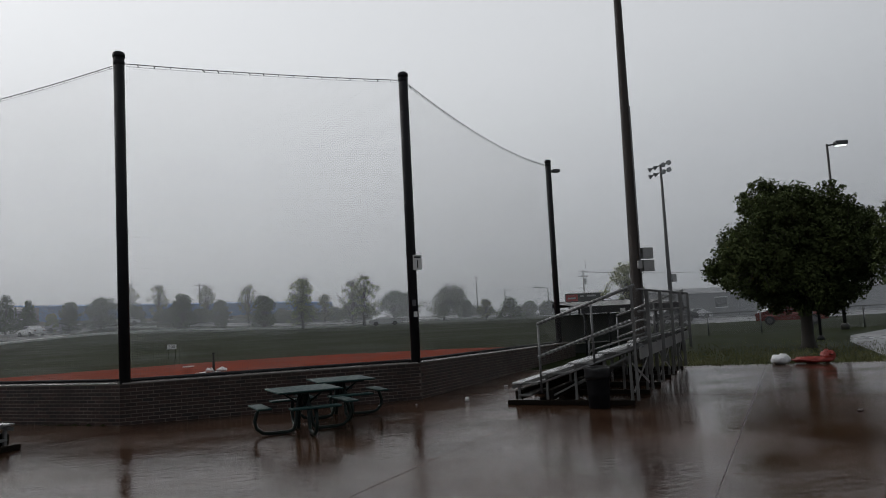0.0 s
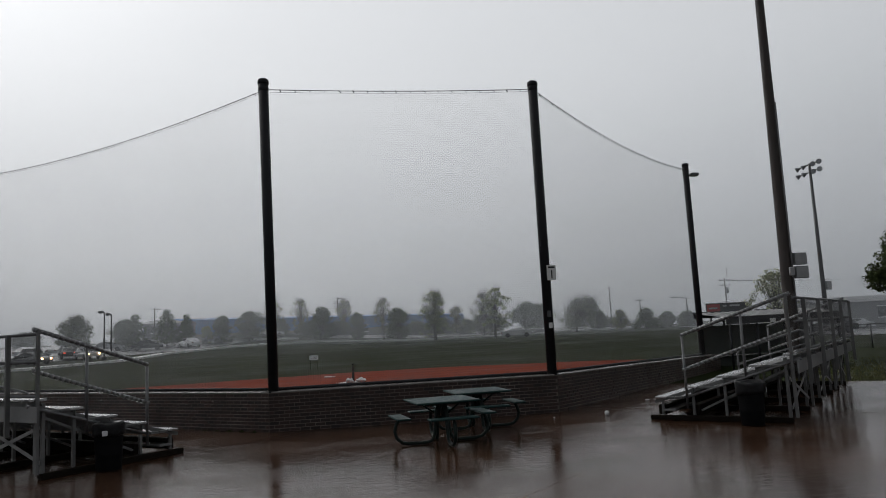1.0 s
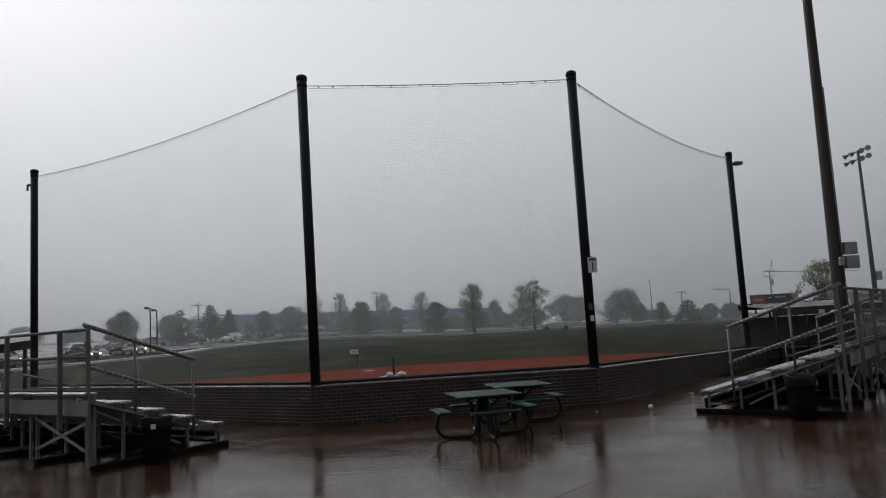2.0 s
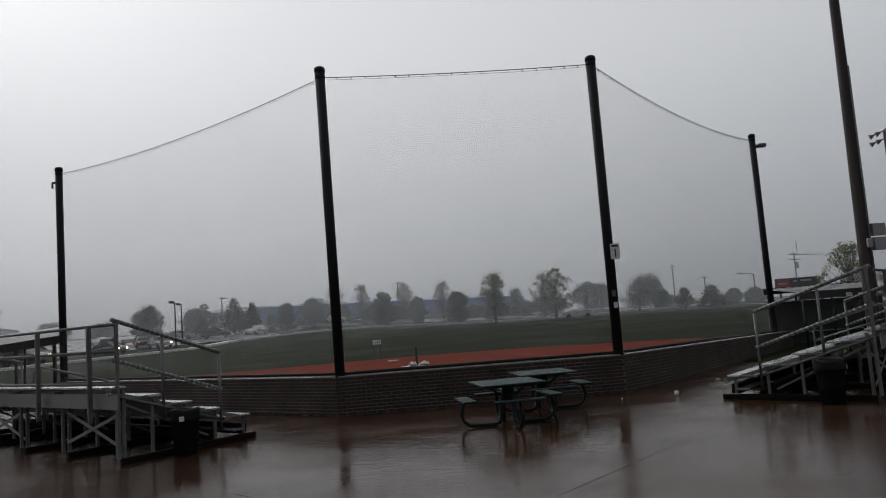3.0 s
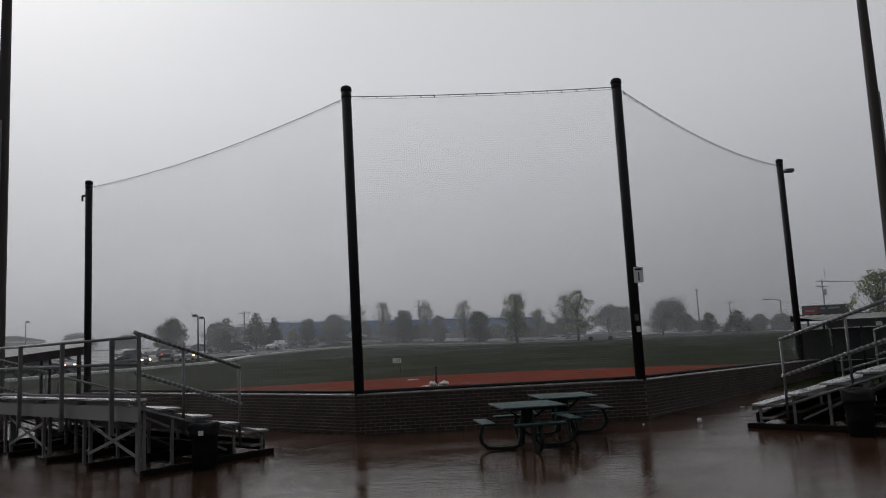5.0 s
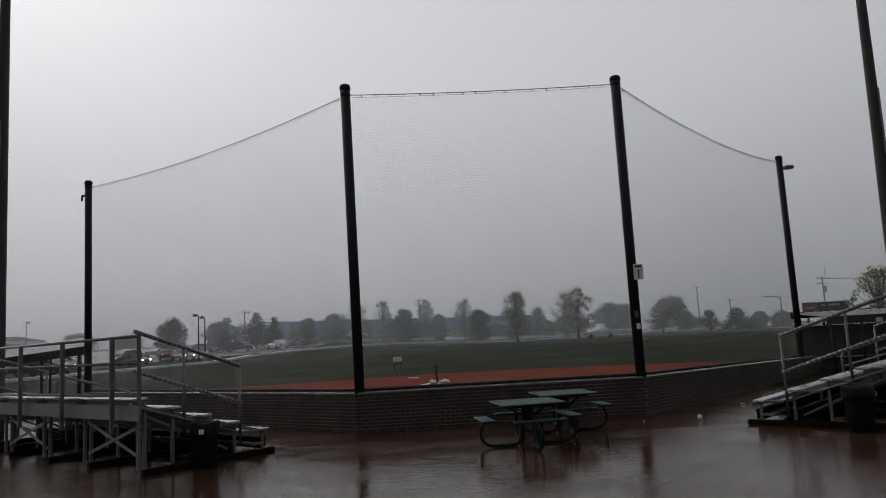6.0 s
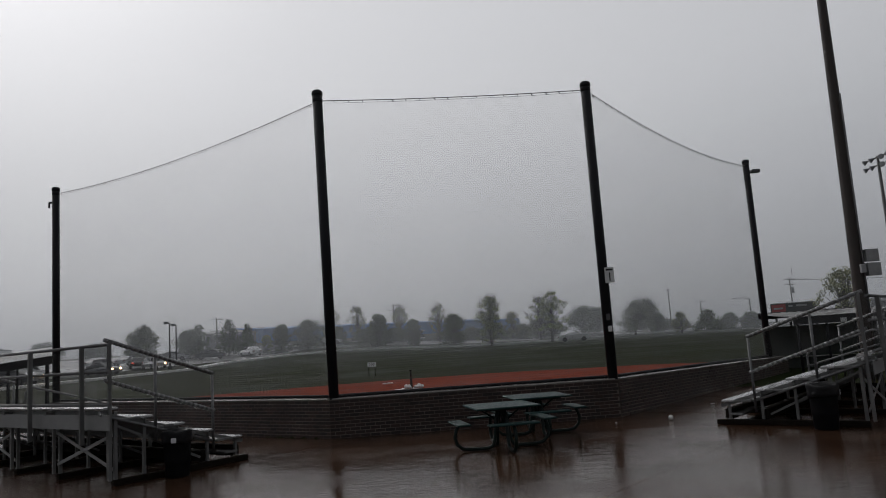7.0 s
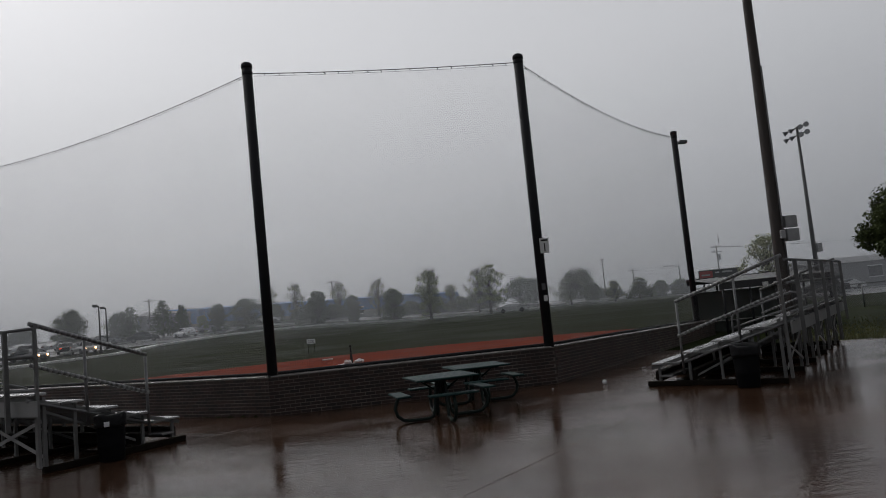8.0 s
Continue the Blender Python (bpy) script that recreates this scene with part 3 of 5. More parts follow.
def chain_link(b, quad_at, nu, nv, r=0.0009):
    """Diamond wire mesh: quad_at(u, v) gives places for u, v in 0..1."""
    for k in range(-nv, nu + 1):
        for sgn in (1, -1):
            pts = []
            for j in (0, nv):
                u = (k + j) / nu if sgn == 1 else (k + nv - j) / nu
                pts.append((u, j / nv))
            (u0, v0), (u1, v1) = pts
            if u0 > u1:
                u0, v0, u1, v1 = u1, v1, u0, v0
            if u1 <= 0 or u0 >= 1:
                continue
            if u0 < 0:
                t = -u0 / (u1 - u0)
                u0, v0 = 0, v0 + (v1 - v0) * t
            if u1 > 1:
                t = (1 - u0) / (u1 - u0)
                u1, v1 = 1, v0 + (v1 - v0) * t
            b.tube([quad_at(u0, v0), quad_at(u1, v1)], r, 3, False)


def bleacher(m, s):
    """Five rows of aluminium planks on angle frames, with tube guard rails; s mirrors it end for end."""
    t = thing("bleacher", "five-row aluminium bleacher with chain-link guard rails on wet paving", "bleacher", m, "bleachers")
    for r in range(ROWS):
        y, z = r * TREAD, 0.43 + r * RISE
        part("seat", Build().slab(min(0, s * LONG), max(0, s * LONG), y, y + 0.215, z - 0.038, z, 0.008), ALU, t)
        if r:
            for k in range(2):
                y0 = y - 0.36 + k * 0.165
                part("footboard", Build().slab(min(0, s * LONG), max(0, s * LONG), y0, y0 + 0.155, z - 0.045 - RISE * 1.0 - 0.0, z - RISE - 0.0, 0.008), ALU_SHADE_TONE, t)
            part("riser", Build().box(min(0, s * LONG), max(0, s * LONG), y + 0.115, y + 0.125, z - RISE + 0.01, z - 0.05), ALU_SHADE_TONE, t)
        else:
            part("footboard", Build().slab(min(0, s * 1.2), max(0, s * 1.2), y + 0.12, y + 0.36, 0.16, 0.20, 0.008), ALU_SHADE_TONE, t)
    back = (ROWS - 1) * TREAD + 0.26
    part("back_panel", Build().box(min(-0.2 * s, s * LONG), max(-0.2 * s, s * LONG), back - 0.02, back - 0.005, 0.83, 1.05), ALU_LIT_TONE, t, "aluminium back panel in the lighter, lit tone")
    stations = (0.06, 1.76, 3.30, 5.00, 6.10, 7.44)
    for i, u in enumerate(stations):
        x = s * u
        b = Build()
        b.beam((x, -0.02, 0.33), (x, back, 0.33 + RISE * (ROWS - 1) + 0.02), 0.045, 0.06)
        for r in range(ROWS):
            y = r * TREAD + 0.12
            b.beam((x, y, 0.10), (x, y, 0.385 + r * RISE), 0.045, 0.045)
        b.beam((x, back - 0.24, 0.09), (x, back - 0.24, 1.08), 0.05, 0.05)
        b.beam((x + 0.03 * s, 0.8, 0.18), (x + 0.03 * s, back - 0.1, 0.95), 0.035, 0.035)
        part("frame", b, ALU_SHADE_TONE, t)
        part("skid", Build().slab(x - 0.045, x + 0.045, -0.12, back - 0.2, 0.0, 0.09, 0.012), TIMBER, t, "wet dark timber skid")
    # Two timbers added to block low light and darken the space below.
    for y in (0.02, 0.62):
        part("shade_timber", Build().slab(min(0.1 * s, s * LONG), max(0.1 * s, s * LONG), y, y + 0.14, 0.092, 0.27, 0.012), TIMBER, t, "dark timber added to keep the underside in shade")
    for i in (0, 2, 4):
        xa, xb = s * stations[i], s * stations[i + 1]
        for za, zb in ((0.24, 0.74), (0.74, 0.24)):
            part("cross_brace", Build().beam((xa, back - 0.20, za), (xb, back - 0.20, zb), 0.012, 0.05), ALU_LIT_TONE, t)
    # back guard rail
    top = 2.07
    yb = back + 0.03
    for z in (top, 1.68, 1.20):
        part("back_rail", Build().tube([(-0.27 * s, yb, z), (s * LONG, yb, z)], 0.024, 10), GALV, t)
    for i in range(5):
        x = s * (0.42 + 1.70 * i)
        part("rail_post", Build().beam((x, yb + 0.05, 0.62), (x, yb + 0.05, top), 0.066, 0.04), ALU_SHADE_TONE, t)
    b = Build()
    chain_link(b, lambda u, v: (s * (0.02 + (LONG - 0.04) * u), yb + 0.02, 1.21 + (top - 1.22) * v), 150, 18)
    part("chain_link", b, WIRE, t, "galvanised chain-link mesh")
    # sloping end guard rails
    for x in (0.02 * s, s * (LONG - 0.02)):
        f0, f1 = (x, 0.56, 1.52), (x, back - 0.06, 2.155)
        slope = (f1[2] - f0[2]) / (f1[1] - f0[1])
        part("end_rail", Build().tube([f0, f1], 0.032, 10), GALV, t)
        part("end_rail", Build().tube([(x, 0.54, 0.90), (x, back - 0.06, 1.556)], 0.028, 10), GALV, t)
        part("end_rail", Build().tube([(x, 0.60, 0.42), (x, back + 0.02, 1.06)], 0.024, 10), GALV, t)
        ties = Build()
        for (ya, za), (yc, zc) in (((0.60, 1.537), (back - 0.10, 2.137)), ((0.58, 0.914), (back - 0.10, 1.54))):
            for i in range(23):
                y, z = ya + (yc - ya) * i / 22, za + (zc - za) * i / 22
                ties.tube([(x, y - 0.012, z - 0.006), (x, y + 0.022, z + 0.010)], [0.038, 0.033], 6)
        tagged(part("mesh_selvage", ties, TIE, t, "twisted wire ties holding the mesh to the rails"), kind="stuff")
        part("corner_post", Build().beam((x - 0.03 * s, back - 0.12, 0.09), (x - 0.03 * s, back - 0.12, 2.14), 0.045, 0.045), ALU_SHADE_TONE, t)
        for y in (0.58, 1.62):
            part("rail_post", Build().tube([(x, y, 0.22 + max(0, y - 0.6) * 0.33), (x, y, f0[2] + (y - f0[1]) * slope + 0.01)], 0.024, 10), GALV, t)
        b = Build()
        chain_link(b, lambda u, v: (x + 0.015, 0.58 + (back - 0.56) * u, 0.92 + 0.66 * u + (0.58 + 0.01 * u) * v), 38, 11)
        part("chain_link", b, WIRE, t, "galvanised chain-link mesh")
    # handrail beside the aisle
    x = s * 3.3
    part("aisle_handrail", Build().tube([(x, 0.75, 0.50), (x, 0.75, 1.02), (x, 0.80, 1.09), (x, 0.9, 1.13), (x, 2.0, 1.47), (x, 2.1, 1.46), (x, 2.15, 1.38), (x, 2.15, 0.95)], 0.022, 8), GALV, t, "bent tube handrail")
    part("aisle_handrail", Build().tube([(x, 0.75, 0.80), (x, 2.15, 1.20)], 0.018, 8), GALV, t)
    return t


# ---- picnic tables ----
def picnic_table(m):
    t = thing("picnic_table", "square green mesh picnic table with four attached benches on wet paving", "table", m, "picnic tables")
    part("tabletop", Build().slab(-0.53, 0.53, -0.53, 0.53, 0.675, 0.705, 0.012), GREEN, t, "wet green coated tabletop")
    part("apron", Build().slab(-0.36, 0.36, -0.36, 0.36, 0.640, 0.672, 0.01), TUBE_GREEN, t)
    for k in range(4):
        q = pose(0, 0, 0, 0, 0, 90 * k)
        part("bench", Build().slab(-0.40, 0.40, -0.83, -0.60, 0.44, 0.472, 0.012, q), GREEN, t, "wet green bench board")
        pts = [(0.05, -0.06, 0.645), (0.05, -0.10, 0.52), (0.05, -0.15, 0.14), (0.045, -0.19, 0.06), (0.04, -0.27, 0.032), (0, -0.56, 0.032),
               (0, -0.68, 0.05), (0, -0.77, 0.13), (0, -0.80, 0.24), (0, -0.77, 0.35), (0, -0.72, 0.445)]
        part("leg", Build().tube([q @ Vector(p) for p in pts], 0.030, 10), TUBE_GREEN, t)
        part("strut", Build().tube([q @ Vector((-0.03, -0.06, 0.45)), q @ Vector((-0.05, -0.34, 0.65))], 0.018, 8), TUBE_GREEN, t)
    part("hub", Build().lathe([(0.05, 0.40), (0.055, 0.42), (0.055, 0.62), (0.05, 0.64)], 12), TUBE_GREEN, t)
    return t


picnic_table(pose(1.49, 11.85, 0, 0, 0, 7))
picnic_table(pose(2.36, 13.25, 0, 0, 0, 4))

RL = Vector((0.686, 0.727))
bleacher(axes(5.58, 12.62, 0, -RL.x, -RL.y), -1)
bleacher(axes(-2.90, 12.83, 0, -0.755, 0.656), 1)


# ---- bins ----
def litter_bin(m, tilt):
    t = thing("litter_bin", "round black plastic litter bin with a liner over its rim", "bin", m, "litter bins")
    part("barrel", Build().lathe([(0.185, 0.0), (0.195, 0.03), (0.205, 0.24), (0.213, 0.26), (0.208, 0.28), (0.22, 0.52), (0.228, 0.68), (0.238, 0.70), (0.234, 0.73)], 24), BIN, t)
    rim = [(0.243, 0.56), (0.246, 0.61), (0.25, 0.69), (0.256, 0.74), (0.242, 0.765), (0.21, 0.75), (0.18, 0.69), (0.10, 0.62)]
    b = Build().lathe(rim, 28)
    b.v = [(x * (1 + 0.05 * noise.noise(Vector((x * 9, y * 9, tilt)))), y * (1 + 0.05 * noise.noise(Vector((y * 9, x * 9, tilt)))), z + 0.05 * noise.noise(Vector((x * 6, y * 6, z * 5 + tilt)))) for x, y, z in b.v]
    part("liner", b, BAG, t, "crumpled dark bin liner")
    part("label_plate", Build().slab(-0.06, 0.02, -0.268, -0.258, 0.57, 0.65, 0.003), WHITE_BAG, t, "torn white label")
    return t


litter_bin(pose(6.63, 11.20, 0, 0, 0, 60) @ Matrix.Scale(0.95, 4), 1.0)
litter_bin(pose(-3.65, 11.60, 0, 0, 0, 8) @ Matrix.Scale(0.93, 4), 4.0)


# ---- tall light poles beside the bleachers ----
def timber_pole(x, y, h, lean=0.0):
    t = thing("light_pole", "tall dark weathered timber floodlight pole", "pole", pose(x, y, 0, 0, lean, 0), "timber poles")
    part("shaft", Build().lathe([(0.195, -0.1), (0.19, 0.5), (0.165, 4.0), (0.115, 12.0), (0.08, h)], 18), WOODPOLE, t)
    part("conduit", Build().tube([(0.05, -0.215, 0.05), (0.05, -0.205, 3.6), (0.045, -0.19, 8.0)], 0.022, 8), GALV, t, "grey conduit")
    return t


rp = timber_pole(12.60, 18.75, 20.0, 0.45)
part("control_box", Build().slab(0.165, 0.53, -0.20, -0.05, 3.22, 3.56, 0.01), CONTROL, rp, "grey electrical box")
part("control_box", Build().slab(0.175, 0.55, -0.20, -0.05, 2.83, 3.18, 0.01), CONTROL, rp, "grey electrical box")
part("meter", Build().slab(-0.06, 0.08, -0.26, -0.19, 2.90, 3.15, 0.02), CONTROL, rp)
timber_pole(-10.75, 18.4, 20.0)


# ---- dugouts ----
def dugout(m, length, s, rear, slope=0.0, lift=0.0, shade_backed=True):
    """An open dugout: a ribbed roof that falls by slope along its length, deep fascias, posts, a bench and a mesh front."""
    t = thing("dugout", "open dugout with a ribbed metal roof on dark steel posts", "dugout", m, "dugouts")
    top = 1.84 + lift
    n = int(length / 0.3)
    line = []
    for i in range(n):
        x0, x1 = length * i / n, length * (i + 1) / n
        line += [(x0, 0.0), (x0 + 0.22, 0.0), (x0 + 0.24, 0.03), (x1 - 0.02, 0.03)]
    line.append((length, 0.0))
    k = len(line)
    sheet_rows = [(y, dz) for y, dz in ((-0.25, 0.0), (rear, 0.22), (rear, 0.20), (-0.25, -0.02))]
    ribs = Build().add([(s * x, y, top + rise + dz - x * slope) for y, dz in sheet_rows for x, rise in line],
                       [(g * k + i, g * k + i + 1, (g + 1) % 4 * k + i + 1, (g + 1) % 4 * k + i) for g in range(4) for i in range(k - 1)])
    part("roof", ribs, ROOF_METAL, t, "ribbed grey metal roof")
    fall = length * slope
    for y, z0, z1, mt, words in ((-0.28, top + 0.02, top - 0.24, FASCIA, "dark fascia board"), (rear + 0.02, top + 0.26, top + 0.02, FASCIA, "dark fascia board")):
        b = Build()
        b.add([(s * x, y + w, z - x * slope) for x in (0, length) for w in (-0.02, 0.02) for z in (z1, z0)],
              [(0, 1, 5, 4), (2, 6, 7, 3), (0, 2, 3, 1), (4, 5, 7, 6), (1, 3, 7, 5), (0, 4, 6, 2)])
        part("fascia", b, mt, t, words)
    for i in range(5):
        x = 0.15 + (length - 0.3) * i / 4
        for y, h in ((-0.2, top - 0.2 - x * slope), (rear - 0.1, top + 0.12 - x * slope)):
            part("post", Build().tube([(s * x, y, 0.0), (s * x, y, h)], 0.045, 8), BLACK_STEEL, t)
    xa, xb = min(0, s * length), max(0, s * length)
    # A dark panel at the rear stands for the interior's shade.
    if shade_backed:
        part("shade_panel", Build().box(xa, xb, rear - 0.25, rear - 0.15, 0.0, 1.55 + lift - fall), DUGOUT_SHADE, t, "dark green panel added for the dugout's shaded interior")
    part("bench", Build().slab(xa + 0.3, xb - 0.3, rear - 0.75, rear - 0.40, 0.40, 0.45, 0.01), ALU, t, "aluminium players' bench")
    b = Build()
    chain_link(b, lambda u, v: (s * length * u, -0.2, 0.75 + (1.0 + lift - fall) * v), int(length / 0.09), 13, 0.0016)
    part("chain_link", b, WIRE, t, "chain-link front screen")
    return t


home = dugout(axes(P4.x + 1.0, P4.y + 0.25, 0.0, 0.99, -0.10), 4.2, 1, 2.6)
part("notice", Build().slab(1.55, 1.75, -0.325, -0.305, 1.60, 1.74, 0.004), WHITE, home, "small round white notice")
part("notice", Build().slab(1.95, 2.75, -0.325, -0.305, 1.61, 1.71, 0.004), WHITE, home, "white bar of lettering")
visitors = dugout(axes(-10.95, 23.55, 0.0, 0.911, 0.411), 4.4, -1, 6.0, 0.11, 0.34, False)
# Pale tilted edge stands for sky-lit roof, the fascia below for ceiling shade.
b = Build()
b.add([(-x, y - 0.45 * (1 - z / 0.27), 2.20 - x * 0.11 + z) for x in (-0.05, 4.45) for y in (-0.335, -0.305) for z in (0.0, 0.27)],
      [(0, 1, 5, 4), (2, 6, 7, 3), (0, 2, 3, 1), (4, 5, 7, 6), (1, 3, 7, 5), (0, 4, 6, 2)])
part("roof_edge", b, SKYLIT_METAL, visitors, "roof edge paled and tilted to look sky-lit")

# ---- small things on the paving and the field ----
def crumple(b, seed, amount, k=3.0):
    b.v = [tuple(Vector(p) + amount * noise.noise_vector(Vector(p) * k + Vector((seed, seed, 0)))) for p in b.v]
    return b


def lump(rx, ry, rz, seed, amount=0.25):
    prof = [(math.sin(math.pi * i / 12) * 1.0 + 0.001, (1 - math.cos(math.pi * i / 12)) / 2) for i in range(13)]
    b = Build().lathe(prof, 20)
    crumple(b, seed, amount, 2.6)
    z0 = min(p[2] for p in b.v)
    b.v = [(x * rx, y * ry, max(0.0, z - z0 - 0.06) * rz) for x, y, z in b.v]
    return b


whole("ball", Build().lathe([(0.002, 0.0), (0.023, 0.004), (0.041, 0.022), (0.047, 0.047), (0.041, 0.072), (0.023, 0.090), (0.002, 0.094)], 16), WHITE, "white softball lying on wet paving", "ball", pose(5.08, 13.82, 0))
whole("paper_cup", Build().lathe([(0.016, 0), (0.023, 0.055), (0.021, 0.055), (0.014, 0.008)], 14), WHITE_BAG, "small white paper cup on wet paving", "cup", pose(4.02, 13.97, 0.012, 88, 0, 40) @ Matrix.Scale(0.55, 4))
whole("paper_scrap", crumple(Build().slab(-0.04, 0.04, -0.03, 0.03, 0, 0.025, 0.006), 3, 0.015, 9), WHITE_BAG, "crumpled white paper scrap beside the bleacher", "litter", pose(6.85, 15.9, 0.008))

tee = thing("batting_tee", "black rubber batting tee on a white home plate", "batting tee", pose(0.31, 23.8, field_z(0.31, 23.8) + 0.012) @ Matrix.Scale(1.15, 4))
part("plate", Build().slab(-0.30, 0.16, -0.2, 0.2, 0, 0.035, 0.01).add([(-0.3, -0.2, 0.02), (-0.3, 0.2, 0.02), (-0.52, 0, 0.02), (-0.3, 0, 0.036)], [(0, 2, 1), (0, 3, 2), (3, 1, 2)]), WHITE, tee, "white rubber plate")
part("tube", Build().tube([(-0.02, 0, 0.03), (-0.02, 0, 0.34)], 0.036, 10).tube([(-0.02, 0, 0.34), (-0.02, 0, 0.52)], 0.026, 10), TYRE, tee)
part("cup", Build().lathe([(0.027, 0.50), (0.045, 0.54), (0.04, 0.545), (0.022, 0.52)], 14, (-0.02, 0, 0)), TYRE, tee)
whole("base_bag", lump(0.17, 0.14, 0.14, 5, 0.3), WHITE, "white canvas base bag lying on red clay", "base", pose(0.52, 23.7, field_z(0.52, 23.7) + 0.01, 0, 0, 20))
whole("base_bag", lump(0.14, 0.12, 0.16, 8, 0.3), WHITE, "white canvas base bag propped beside the tee", "base", pose(0.16, 23.6, field_z(0.16, 23.6) + 0.01, 0, 0, 60))
whole("pitching_rubber", Build().slab(-0.20, 0.20, -0.08, 0.08, 0, 0.04, 0.01), WHITE, "white pitching rubber set in red clay", "pitching rubber", pose(-0.52, 27.6, field_z(-0.52, 27.6) + 0.008))
whole("base", Build().slab(-0.3, 0.3, -0.2, 0.2, 0, 0.07, 0.02), WHITE, "white base set in red clay", "base", pose(7.7, 21.6, field_z(7.7, 21.6) + 0.008, 0, 0, 40))

ds = thing("distance_sign", "small white outfield distance sign on two stakes", "sign", pose(-1.32, 34.5, field_z(-1.32, 34.5), -18, 0, 0))
part("board", Build().slab(-0.20, 0.20, -0.01, 0.01, 0.46, 0.68, 0.004), WHITE, ds)
for x in (-0.15, 0.15):
    part("stake", Build().box(x - 0.010, x + 0.010, 0.012, 0.03, -0.1, 0.66), GRASS, ds)
fc2 = bpy.data.curves.new("figures", "FONT")
fc2.body, fc2.size, fc2.extrude, fc2.align_x = "200", 0.20, 0.002, "CENTER"
fc2.materials.append(LAMPBODY)
fo2 = new("figures", fc2)
fo2.parent, fo2.matrix_local = ds, pose(0, -0.013, 0.50, 90, 0, 0)

# bags and tarp at the edge of the grass
def tarp_peak():
    """The end of the sheet that stands up in a stiff fold."""
    b = lump(0.17, 0.11, 0.30, 21, 0.45)
    return [(x + 0.40, y, z) for x, y, z in b.v], b.f, True


whole("rubbish_bag", lump(0.28, 0.22, 0.27, 2, 0.22), WHITE_BAG, "knotted white plastic bag on wet ground by the grass", "bag", pose(14.86, 15.55, 0))
whole("tarp", lump(0.52, 0.24, 0.15, 12, 0.4).add(*tarp_peak()), RED_TARP, "crumpled red plastic sheet on wet ground by the grass", "tarp", pose(15.58, 15.22, 0, 0, 0, -40))
whole("puddle_leaf", crumple(Build().slab(-0.10, 0.10, -0.03, 0.03, 0, 0.02, 0.005), 6, 0.03, 8), BARK, "wet brown leaf litter on paving", "litter", pose(9.5, 8.35, 0.004, 0, 0, 35))


# ---- trees ----
def leaf_cloud(b, centre, radius, count, size, rng, flat=0.8):
    cx, cy, cz = centre
    for _ in range(count):
        while True:
            d = Vector((rng.uniform(-1, 1), rng.uniform(-1, 1), rng.uniform(-1, 1)))
            if 0.05 < d.length < 1:
                break
        d *= d.length ** -0.35
        p = Vector((cx + d.x * radius, cy + d.y * radius, cz + d.z * radius * flat))
        nrm = (d + Vector((rng.uniform(-1, 1), rng.uniform(-1, 1), rng.uniform(-0.6, 1.2)))).normalized()
        u = nrm.orthogonal().normalized()
        v = nrm.cross(u)
        a = rng.uniform(0, 6.28)
        u, v = u * math.cos(a) + v * math.sin(a), v * math.cos(a) - u * math.sin(a)
        s = size * rng.uniform(0.6, 1.3)
        b.add([p - u * s, p + v * s * 0.55 + nrm * s * 0.12, p + u * s, p - v * s * 0.55 + nrm * s * 0.12], [(0, 1, 2, 3)])


